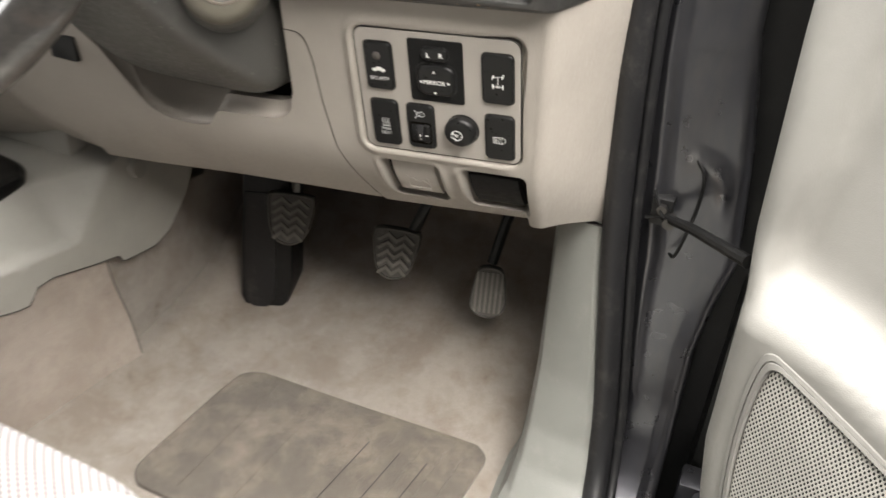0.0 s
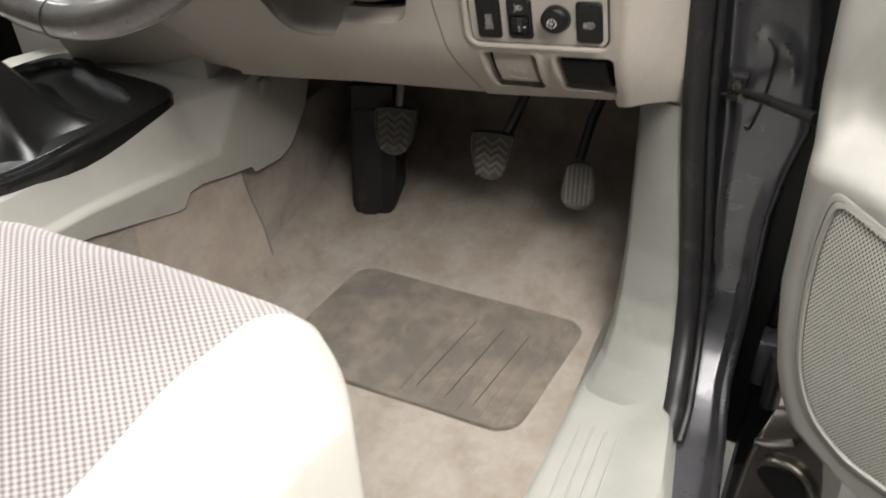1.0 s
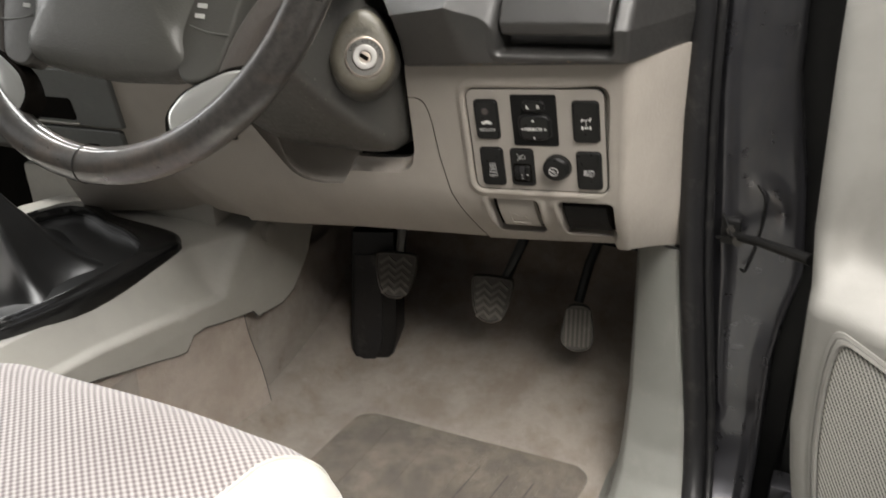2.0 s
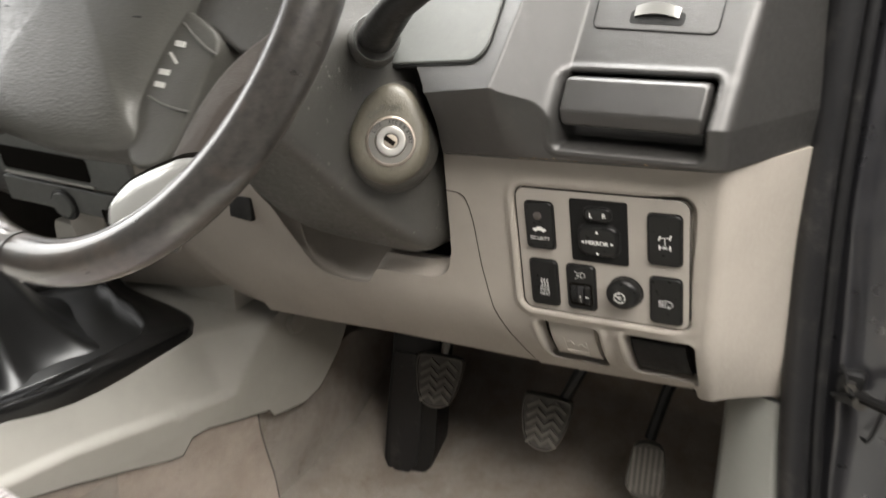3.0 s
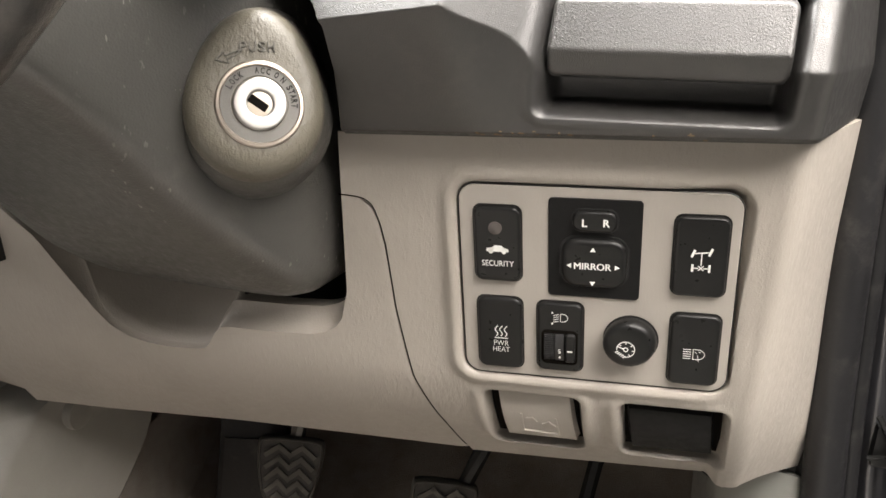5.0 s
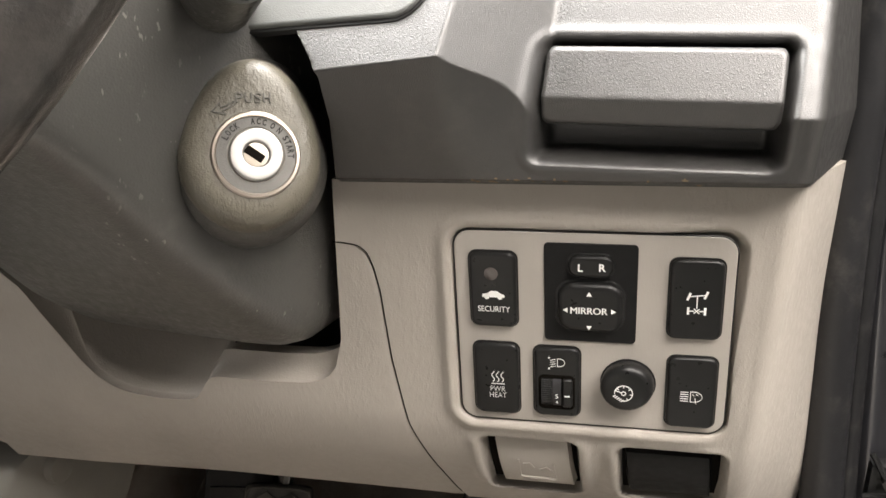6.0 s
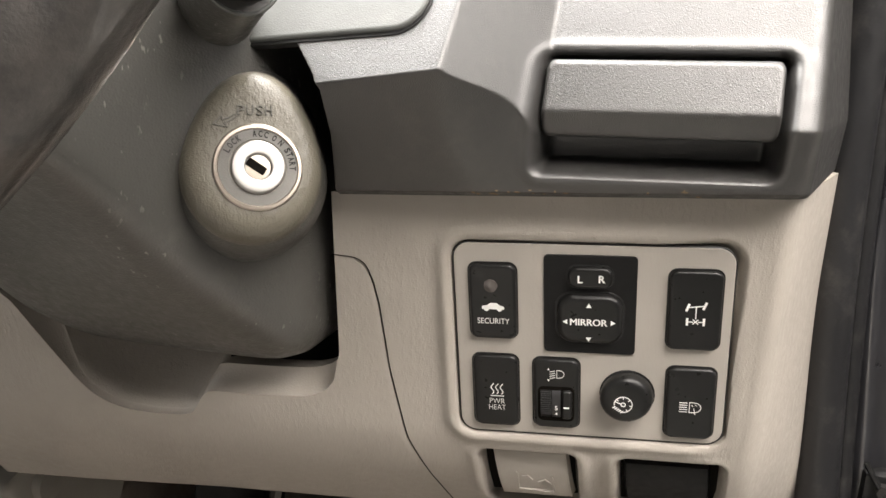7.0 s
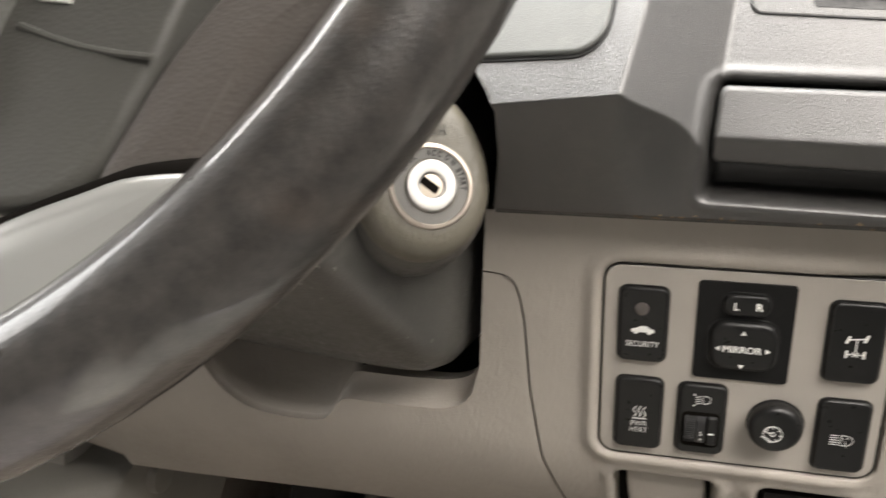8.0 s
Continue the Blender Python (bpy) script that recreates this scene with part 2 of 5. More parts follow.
def grille_material():
    """Perforated speaker cover: staggered round holes, dark inside."""
    m = material("perforated_grille", (0.36, 0.345, 0.315), 0.5)
    b = m.node_tree.nodes["Principled BSDF"]
    tc = node(m, "ShaderNodeTexCoord")
    sep = node(m, "ShaderNodeSeparateXYZ")
    wire(m, tc.outputs["UV"], sep.inputs[0])

    def op(kind, a, c):
        n = node(m, "ShaderNodeMath")
        n.operation = kind
        for k, v in enumerate((a, c)):
            if hasattr(v, "is_linked"):
                wire(m, v, n.inputs[k])
            else:
                n.inputs[k].default_value = v
        return n.outputs[0]

    u, v = sep.outputs[0], sep.outputs[1]
    cu = op('SINE', op('MULTIPLY', op('ADD', u, op('MULTIPLY', v, 0.577)), 1750.0), 0.0)
    cv = op('SINE', op('MULTIPLY', op('SUBTRACT', u, op('MULTIPLY', v, 0.577)), 1750.0), 0.0)
    hole = ramp(m, op('ADD', cu, cv), 0.0, 0.8)
    wire(m, mixed(m, hole, (0.46, 0.45, 0.41), (0.015, 0.015, 0.015)), b.inputs["Base Color"])
    inv = op('SUBTRACT', 1.0, hole)
    bumped(m, [(inv, 0.8, 0.001)])
    return m


PAINT = paint_material()
CARPET = carpet_material("floor_carpet", (0.38, 0.335, 0.29), (0.24, 0.195, 0.155))
FLAP = carpet_material("tunnel_carpet", (0.48, 0.41, 0.35), (0.37, 0.30, 0.245))
MAT = carpet_material("heel_mat_rubber", (0.135, 0.115, 0.092), (0.27, 0.225, 0.175))
# flat black for painted shade in openings and for the sill gap
MATT_BLACK = plastic("matt_black", (0.012, 0.012, 0.012), 0.9, 300, 0.4, spec=0.1, dirt=0.1)
# darker than the bezel, which paints relief shade on the raised marks
EMBOSS_TONE = material("emboss_tone", (0.10, 0.096, 0.08), 0.4)
FABRIC, VINYL, GRILLE = fabric_material(), vinyl_material(), grille_material()
GROUND = carpet_material("worn_concrete", (0.20, 0.19, 0.175), (0.15, 0.14, 0.13))
# dark tone for the unseen shell, so that it returns little fill light
LINER = plastic("roof_liner", (0.085, 0.083, 0.078), 0.9, 300, 0.2)
SKY_BLOCK = carpet_material("sky_block_wall", (0.15, 0.14, 0.13), (0.11, 0.105, 0.10))



# ---- building helpers ----
def settle(name, bm, mat, angle=35):
    """Links a bmesh as one object whose origin lies under its middle."""
    bm.normal_update()
    co = np.array([v.co for v in bm.verts])
    lo, hi = co.min(0), co.max(0)
    base = Vector(((lo[0] + hi[0]) / 2, (lo[1] + hi[1]) / 2, lo[2]))
    bmesh.ops.translate(bm, verts=bm.verts, vec=-base)
    data = bpy.data.meshes.new(name)
    bm.to_mesh(data)
    bm.free()
    data.polygons.foreach_set("use_smooth", [True] * len(data.polygons))
    data.set_sharp_from_angle(angle=radians(angle))
    data.materials.append(mat)
    ob = new(name, data)
    ob.location = base
    return ob


def place_of(ob):
    at = ob.location.copy()
    while ob.parent:
        ob = ob.parent
        at += ob.location
    return at


def part(name, bm, mat, parent, label="", angle=35):
    ob = settle(name, bm, mat, angle)
    ob.location -= place_of(parent)
    ob.parent = parent
    return tagged(ob, label)


def thing(name, at, label, category, group="", kind=""):
    ob = new(name)
    ob.empty_display_size = 0.02
    ob.location = at
    return tagged(ob, label, category, group, kind)


def single(name, bm, mat, label, category, group="", kind="", angle=35):
    return tagged(settle(name, bm, mat, angle), label, category, group, kind)


def fix(bm):
    bmesh.ops.recalc_face_normals(bm, faces=bm.faces)
    return bm


def box(lo, hi, bevel=0.0, seg=2, m=None):
    bm = bmesh.new()
    bmesh.ops.create_cube(bm, size=1.0)
    for v in bm.verts:
        v.co = Vector([lo[k] + (v.co[k] + 0.5) * (hi[k] - lo[k]) for k in range(3)])
    if bevel:
        bmesh.ops.bevel(bm, geom=bm.edges[:], offset=bevel, segments=seg, profile=0.6, affect='EDGES')
    if m is not None:
        bmesh.ops.transform(bm, matrix=m, verts=bm.verts)
    return bm


def grid(fn, us, vs):
    bm = bmesh.new()
    rows = [[bm.verts.new(fn(u, v)) for u in us] for v in vs]
    for a, b in zip(rows, rows[1:]):
        for k in range(len(us) - 1):
            bm.faces.new((a[k], a[k + 1], b[k + 1], b[k]))
    return bm


def backed(bm, vec):
    """Gives an open sheet thickness towards vec."""
    rim = [e for e in bm.edges if e.is_boundary]
    made = bmesh.ops.extrude_edge_only(bm, edges=rim)["geom"]
    bmesh.ops.translate(bm, verts=[g for g in made if isinstance(g, bmesh.types.BMVert)], vec=vec)
    return bm


def loft(rings, cap=True, closed=True):
    bm = bmesh.new()
    vs = [[bm.verts.new(p) for p in ring] for ring in rings]
    n = len(rings[0])
    for a, b in zip(vs, vs[1:]):
        for k in range(n if closed else n - 1):
            bm.faces.new((a[k], a[(k + 1) % n], b[(k + 1) % n], b[k]))
    if cap:
        bm.faces.new(vs[0][::-1])
        bm.faces.new(vs[-1])
    return fix(bm)


def smooth_line(pts, n=8, closed=False):
    """Catmull-Rom through the points."""
    pts = [Vector(p) for p in pts]
    out = []
    count = len(pts)
    for k in range(count if closed else count - 1):
        if closed:
            a, b, c, d = (pts[(k + j) % count] for j in (-1, 0, 1, 2))
        else:
            b, c = pts[k], pts[k + 1]
            a = pts[k - 1] if k else b * 2 - c
            d = pts[k + 2] if k + 2 < count else c * 2 - b
        for j in range(n):
            s = j / n
            out.append(0.5 * ((2 * b) + (c - a) * s + (2 * a - 5 * b + 4 * c - d) * s * s + (3 * b - a - 3 * c + d) * s ** 3))
    if not closed:
        out.append(pts[-1])
    return out


def tube(pts, radius, seg=12, closed=False, flat=1.0, up=(0, 0, 1)):
    """A round bar along points; radius a number or a list; flat squeezes it across up."""
    rings = []
    n = len(pts)
    for k, p in enumerate(pts):
        ahead = (pts[(k + 1) % n] if closed or k + 1 < n else p) - (pts[k - 1] if closed or k else p)
        ahead.normalize()
        side = ahead.cross(Vector(up))
        if side.length < 1e-3:
            side = ahead.cross(Vector((1, 0, 0)))
        side.normalize()
        top = side.cross(ahead)
        r = radius[k] if isinstance(radius, (list, tuple)) else radius
        rings.append([p + r * (math.cos(q) * side + flat * math.sin(q) * top) for q in (2 * math.pi * j / seg for j in range(seg))])
    if closed:
        rings.append(rings[0])
        bm = loft(rings, cap=False)
        bmesh.ops.remove_doubles(bm, verts=bm.verts, dist=1e-6)
        return fix(bm)
    return loft(rings)


def rrect(u0, u1, v0, v1, r, n=5):
    out = []
    for cu, cv, q0 in ((u1 - r, v1 - r, 0), (u0 + r, v1 - r, 90), (u0 + r, v0 + r, 180), (u1 - r, v0 + r, 270)):
        for j in range(n + 1):
            q = radians(q0 + 90 * j / n)
            out.append((cu + r * math.cos(q), cv + r * math.sin(q)))
    return out


def inset_outline(outline, k):
    """Moves a convex outline inwards by k."""
    out = []
    n = len(outline)
    for j in range(n):
        a, b = Vector(outline[j - 1]), Vector(outline[(j + 1) % n])
        t = b - a
        t = Vector((t.x, t.y)).normalized()
        nrm = Vector((-t.y, t.x))
        p = Vector(outline[j])
        out.append((p.x + nrm.x * k, p.y + nrm.y * k))
    return out


def pad(outline, place, base, height, bevel, dome=0.0):
    """A button: an outline raised from base to height with a rounded rim; place maps (u, v, out)."""
    n = len(outline)
    cu = sum(p[0] for p in outline) / n
    cv = sum(p[1] for p in outline) / n
    turns = [math.pi / 2 * j / 4 for j in range(5)]
    steps = [(0, base)] + [(bevel * (1 - math.cos(q)), height - bevel * (1 - math.sin(q))) for q in turns] + [(bevel + 0.3, height)]
    rings = [[place(u, v, h) for u, v in inset_outline(outline, k)] for k, h in steps]
    face = inset_outline(outline, bevel + 0.3)
    for s in (0.85, 0.65, 0.4, 0.15):
        rings.append([place(cu + (u - cu) * s, cv + (v - cv) * s, height + dome * (1 - s * s)) for u, v in face])
    bm = bmesh.new()
    vs = [[bm.verts.new(p) for p in ring] for ring in rings]
    for a, b in zip(vs, vs[1:]):
        for k in range(n):
            bm.faces.new((a[k], a[(k + 1) % n], b[(k + 1) % n], b[k]))
    mid = bm.verts.new(place(cu, cv, height + dome))
    for k in range(n):
        bm.faces.new((vs[-1][k], vs[-1][(k + 1) % n], mid))
    return fix(bm)


def plate_shape(outline, place, base, height):
    """A flat inked shape of little thickness."""
    rings = [[place(u, v, h) for u, v in outline] for h in (base, height)]
    return loft(rings)


def strokes(lines, width, place, base, height):
    """Inked lines joined into one mesh."""
    bm = bmesh.new()
    for line in lines:
        for a, b in zip(line, line[1:]):
            a2, b2 = Vector(a), Vector(b)
            t = (b2 - a2).normalized() * width / 2
            nn = Vector((-t.y, t.x))
            quad = [a2 - t + nn, a2 - t - nn, b2 + t - nn, b2 + t + nn]
            lo = [bm.verts.new(place(p.x, p.y, base)) for p in quad]
            hi = [bm.verts.new(place(p.x, p.y, height)) for p in quad]
            bm.faces.new(hi)
            for k in range(4):
                bm.faces.new((lo[k], lo[(k + 1) % 4], hi[(k + 1) % 4], hi[k]))
    return fix(bm)


def lettering(text, size, place, u, v, height, turn=0.0, width=None, bold=0.0):
    """A word in the built-in font, as thin ink; width fits it to a length."""
    curve = bpy.data.curves.new("words", 'FONT')
    curve.body, curve.size, curve.align_x, curve.align_y = text, 1.0, 'CENTER', 'CENTER'
    curve.resolution_u = 3
    curve.offset = bold
    ob = new("words", curve)
    bpy.context.view_layer.update()
    data = bpy.data.meshes.new_from_object(ob.evaluated_get(bpy.context.evaluated_depsgraph_get()))
    bpy.data.objects.remove(ob)
    bpy.data.curves.remove(curve)
    bm = bmesh.new()
    bm.from_mesh(data)
    bpy.data.meshes.remove(data)
    xs = [w.co.x for w in bm.verts]
    ys = [w.co.y for w in bm.verts]
    cx, cy = (min(xs) + max(xs)) / 2, (min(ys) + max(ys)) / 2
    sy = size / max(max(ys) - min(ys), 1e-6)
    sx = width / max(max(xs) - min(xs), 1e-6) if width else sy
    c, s = math.cos(turn), math.sin(turn)
    for w in bm.verts:
        x, y = (w.co.x - cx) * sx, (w.co.y - cy) * sy
        w.co = place(u + x * c - y * s, v + x * s + y * c, height)
    return bm


def interp(x, pairs):
    return float(np.interp(x, [p[0] for p in pairs], [p[1] for p in pairs]))


def steps(a, b, n):
    return [a + (b - a) * k / n for k in range(n + 1)]


def ease(x, a, b):
    s = min(1.0, max(0.0, (x - a) / (b - a)))
    return s * s * (3 - 2 * s)


# ---- lower dashboard: one curved skin with its openings ----
U0, V0, N0 = Vector((0.99326, 0.11422, 0.01987)), Vector((-0.00235, -0.15143, 0.98847)), Vector((0.11592, -0.98185, -0.15014))
PANEL_O, PANEL_U, PANEL_V = Vector((0, 0, 0.514)), U0 + 0.04 * V0, V0 - 0.055 * U0


def on_panel(u, v, out):
    """Millimetres right, up and outwards on the switch plate."""
    return PANEL_O + (PANEL_U * u + PANEL_V * v + N0 * out) * 0.001


def panel_uv(x, z):
    v = (z - 0.514 - 0.05894 * x) * 1000 / 0.989
    return x * 1000 + 0.057 * v, v


BOTTOM = [(-0.62, 0.296), (-0.43, 0.312), (-0.30, 0.320), (-0.20, 0.328), (-0.05, 0.336), (0.096, 0.346), (0.12, 0.341), (0.16, 0.328)]
PROFILE = [(0.30, 0.105), (0.345, 0.060), (0.36, 0.046), (0.38, 0.030), (0.40, 0.0195), (0.42, 0.0145), (0.464, 0.0077), (0.514, 0.0), (0.553, -0.006), (0.60, -0.013)]
PROFILE = [(p.x, p.y) for p in smooth_line([(a, b, 0) for a, b in PROFILE], 6)]
SEAM = [(0.33, -0.045), (0.364, -0.056), (0.400, -0.070), (0.442, -0.079), (0.480, -0.084), (0.493, -0.087), (0.500, -0.090), (0.504, -0.096)]


def sdf_rrect(u, v, u0, u1, v0, v1, r):
    qx, qy = abs(u - (u0 + u1) / 2) - (u1 - u0) / 2 + r, abs(v - (v0 + v1) / 2) - (v1 - v0) / 2 + r
    return math.hypot(max(qx, 0), max(qy, 0)) + min(max(qx, qy), 0) - r


def dash_y(x, z):
    """How far forward the lower dash lies at x, z."""
    low = interp(x, BOTTOM)
    y = 0.11 * x + interp(z - (low - 0.345) * max(0.0, 1 - (z - low) / 0.10), PROFILE)
    flat = 0.32 * ease(x, 0.093, 0.101) * ease(-z, -0.42, -0.40)
    y += flat * (0.11 * x + 0.0145 + 0.12 * (0.42 - z) - y) if z < 0.42 else 0.0
    if x < -0.36:
        y += 0.35 * max(0.0, interp(x, [(-0.62, 0.31), (-0.56, 0.337), (-0.44, 0.397), (-0.378, 0.351), (-0.36, 0.334)]) - z)
    u, v = panel_uv(x, z)
    d = sdf_rrect(u, v, -45.4, 90.0, -102.2, 7.0, 9)
    lip = 0.0028 * math.exp(-((d - 4.5) / 4.0) ** 2) * (1.0 if d > 0 else 0.0)
    y -= lip * (0.5 + 0.5 * ease(-v + -u * 0.3, -40, 60)) * (1 - 0.8 * ease(u, 68, 92))
    wall = 1.3 + 3.6 * ease(u * 0.9 + v * 0.5, 50, 84)
    y += 0.0065 * (1 - ease(d, -0.4, wall))
    for u0, u1 in ((-35, 14.5), (38.8, 91)):
        d = sdf_rrect(u, v, u0, u1, -160.5, -117.0, 4)
        y += 0.013 * (1 - ease(d, -1.0, 3.0))
        y -= 0.0022 * math.exp(-((d - 5) / 3.5) ** 2) * ease(-v, 104, 122) * (1 - ease(u, 84, 95)) * (1 - ease(-v, 150, 160))
    return y


dash_lower = thing("lower_dashboard", (-0.1, 0.05, 0.33), "light grey plastic lower dashboard with column opening", "dashboard")


def right_skin(a, b, lower):
    """Column a runs along the plan, row b from the bottom (0) to the top (1) of the part below or above the seam's end."""
    zt = 0.5448 + 0.066 * min(a, 0.113) + 0.001
    if a <= 0.104:
        low = interp(a, BOTTOM)
        z = low + (0.5045 - low) * b if lower else 0.5045 + (zt - 0.5045) * b
        left = interp(z, SEAM) + 0.0012 if lower else -0.106
        t = (a + 0.106) / 0.21
        x = left + (0.104 - left) * t
        return Vector((x, dash_y(x, z), z))
    s = a - 0.104
    low = interp(0.10 + s * 0.45, BOTTOM)
    z = low + (0.5045 - low) * b if lower else 0.5045 + (zt - 0.5045) * b
    q = min(1.0, s / 0.014)
    ang = radians(72) * q
    x = 0.104 + 0.0105 * math.sin(ang) + max(0.0, s - 0.014) * 0.28
    y0 = dash_y(0.104, z)
    end = interp(z, [(0.32, 0.135), (0.36, 0.125), (0.55, 0.118)])
    run = max(0.0, s - 0.014) / 0.126
    x += 0.010 * run * (1 - ease(z, 0.33, 0.5))
    return Vector((x, y0 + 0.0105 * (1 - math.cos(ang)) + (end - y0) * run, z))


cols = steps(-0.106, 0.104, 260) + [0.104 + 0.14 * (k / 26) ** 1.4 for k in range(1, 27)]
bm = bmesh.new()
for lower in (True, False):
    piece = backed(grid(lambda a, b: right_skin(a, b, lower), cols, steps(0, 1, 190 if lower else 50)), Vector((0, 0.012, 0)))
    data = bpy.data.meshes.new("piece")
    piece.to_mesh(data)
    piece.free()
    bm.from_mesh(data)
    bpy.data.meshes.remove(data)
part("switch_side_skin", fix(bm), DASH_LIGHT, dash_lower, angle=50)

OPENING = [(-0.62, 0.60), (-0.40, 0.56), (-0.36, 0.515), (-0.31, 0.468), (-0.2985, 0.4585), (-0.2875, 0.4425), (-0.2775, 0.4285), (-0.268, 0.4150), (-0.259, 0.4050), (-0.249, 0.3990), (-0.238, 0.3960), (-0.222, 0.3950), (-0.203, 0.3965),
           (-0.1965, 0.3990), (-0.1915, 0.4060), (-0.1875, 0.4135), (-0.1830, 0.4155), (-0.150, 0.4170), (-0.128, 0.4190), (-0.119, 0.4220), (-0.1135, 0.4260), (-0.1095, 0.4320), (-0.1070, 0.4400), (-0.106, 0.449)]


def knee_skin(a, b):
    low, top = interp(a, BOTTOM), interp(a, OPENING)
    if b <= 1:
        z = low + (top - low) * b
        return Vector((a, dash_y(a, z), z))
    q = min(1.0, (b - 1) / 0.5)
    scoop = ease(a, -0.286, -0.264) * (1 - ease(a, -0.194, -0.185))
    ledge = 1 - scoop
    ang = q * math.pi / 2
    tail = max(0.0, (b - 1.5) / 0.5)
    deep, rise = 0.005 + 0.009 * ledge, 0.0025 + 0.0095 * ledge
    return Vector((a, dash_y(a, top) + deep * math.sin(ang) + tail * (0.036 * scoop + 0.012 * ledge), top + rise * (1 - math.cos(ang)) + scoop * 0.030 * tail ** 1.5))


knee = part("knee_panel", fix(grid(knee_skin, steps(-0.62, -0.106, 130), steps(0, 1, 44) + steps(1.06, 1.5, 6) + steps(1.6, 2.0, 4))), DASH_LIGHT, dash_lower, angle=60)


def knee_edge(a, b):
    low = interp(-0.106 + a * 0.05, BOTTOM)
    z = low + (0.5045 - low) * b
    end = interp(z, SEAM)
    x = -0.106 + (end + 0.106) * a
    return Vector((x, dash_y(x, z) + 0.0003 * ease(a, 0.9, 1.0), z))


part("knee_panel_edge", fix(backed(grid(knee_edge, steps(0, 1, 24), steps(0, 1, 80)), Vector((0, 0.012, 0)))), DASH_LIGHT, dash_lower)
part("seam", tube([Vector((interp(z, SEAM) + 0.0006, dash_y(interp(z, SEAM), z) + 0.0003, z)) for z in steps(0.34, 0.496, 30)] + smooth_line([Vector((x, dash_y(x, z) - 0.0001, z)) for x, z in ((-0.0882, 0.4985), (-0.0905, 0.5020), (-0.0945, 0.5045), (-0.100, 0.5052), (-0.1075, 0.5054))], 4), 0.00033, 6), SLOT, dash_lower)
# screw recess on the knee panel and the dark wiring slot beside the column
ring = [Vector((-0.444 + 0.0085 * math.cos(q), dash_y(-0.444, 0.394) - 0.0026, 0.394 + 0.0105 * math.sin(q))) for q in (2 * math.pi * k / 20 for k in range(20))]
part("hole_rim", tube(ring, 0.0021, 8, closed=True), METAL, dash_lower, "worn bright ring")
part("hole", loft([[Vector((-0.444 + 0.0075 * math.cos(q), dash_y(-0.444, 0.394) + d, 0.394 + 0.0095 * math.sin(q))) for q in (2 * math.pi * k / 20 for k in range(20))] for d in (-0.0034, -0.0024)]), SLOT, dash_lower)
part("slot", box((-0.353, -0.0300, 0.440), (-0.322, -0.018, 0.464), 0.002), BLACKP, dash_lower, "small dark slot")
# black sheet stands in for the shade inside the column opening
part("opening_shade", box((-0.42, 0.085, 0.37), (-0.104, 0.12, 0.64), 0.004), MATT_BLACK, dash_lower, "black sheet for the shade in the column opening")
# underside of the dash in black, as painted shade
part("under_edge_shade", fix(grid(lambda a, b: Vector((a, dash_y(min(a, 0.104), interp(a, BOTTOM)) + b * 0.12, interp(a, BOTTOM) + b * 0.01)), steps(-0.62, 0.104, 60), steps(0, 1, 3))), BLACKP, dash_lower)

# ---- switch plate and switches ----
switch_plate = thing("switch_plate", on_panel(22, -100.4, -6), "grey plastic switch plate set in the dash", "switch plate")
part("plate", pad(rrect(-45.0, 89.6, -101.8, 6.6, 8.5, 8), on_panel, -6, 0.0, 0.7), PLATE, switch_plate)
part("plate_gap", tube([on_panel(u, v, -0.55) for u, v in rrect(-45.2, 89.8, -102.0, 6.8, 8.7, 8)], 0.00042, 6, closed=True), BLACKP, switch_plate, "dark gap round the plate")


def switch(name, u0, u1, v0, v1, label, h=2.6):
    base = on_panel((u0 + u1) / 2, v0, 0)
    ob = thing(name, base, label, "switch", "switches on the plate")
    part("socket", pad(rrect(u0 - 0.8, u1 + 0.8, v0 - 0.8, v1 + 0.8, 4.6), on_panel, -2, 0.12, 0.1), BLACKP, ob)
    part("button", pad(rrect(u0, u1, v0, v1, 4.2, 7), on_panel, -2, h, 1.7, 0.0), SWITCH, ob)
    return ob


def ink(name, bm, parent, mat=None):
    return part(name, bm, mat or WHITE_INK, parent, "white print" if mat is None else "")


H = 2.74
sec = switch("security_switch", -37.4, -14.0, -45.0, -4.2, "black security switch with red lamp, car symbol")
part("lamp", loft([[on_panel(-26.6 + r * math.cos(q), -15.4 + r * math.sin(q), h) for q in (2 * math.pi * k / 20 for k in range(20))] for r, h in ((3.6, 2.4), (3.4, 3.0), (2.2, 3.35), (0.6, 3.5))]), LED, sec, "small dark red lamp lens")
car = [(-5.6, -1.2), (-5.4, 0.5), (-2.9, 0.9), (-1.3, 2.2), (1.9, 2.2), (3.6, 0.9), (5.4, 0.4), (5.7, -0.4), (5.6, -1.2)]
ink("car_symbol", plate_shape([(-25.7 + a, -27.0 + b) for a, b in car], on_panel, 2.5, H), sec)
for du in (-3.3, 3.3):
    ink("car_wheel", plate_shape([(-25.7 + du + 1.25 * math.cos(q), -28.1 + 1.25 * math.sin(q)) for q in (2 * math.pi * k / 12 for k in range(12))], on_panel, 2.5, H), sec)
ink("lettering", lettering("SECURITY", 3.1, on_panel, -25.6, -34.7, H, width=16.2, bold=0.0), sec)

mir = thing("mirror_switch", on_panel(22, -51, 0), "black mirror adjuster with rocker and joystick pad", "switch", "switches on the plate")
part("base", pad(rrect(-0.4, 44.5, -51.6, 1.4, 2.2), on_panel, -2, 0.9, 0.4), SWITCH_FLAT, mir)
part("rocker_well", pad(rrect(10.6, 33.6, -15.9, -3.4, 5.0), on_panel, 0, 1.1, 0.15), BLACKP, mir)
rock = part("rocker", pad(rrect(11.3, 32.9, -15.2, -4.2, 4.6, 6), on_panel, 0, 3.6, 1.7, 0.0), SWITCH, mir)
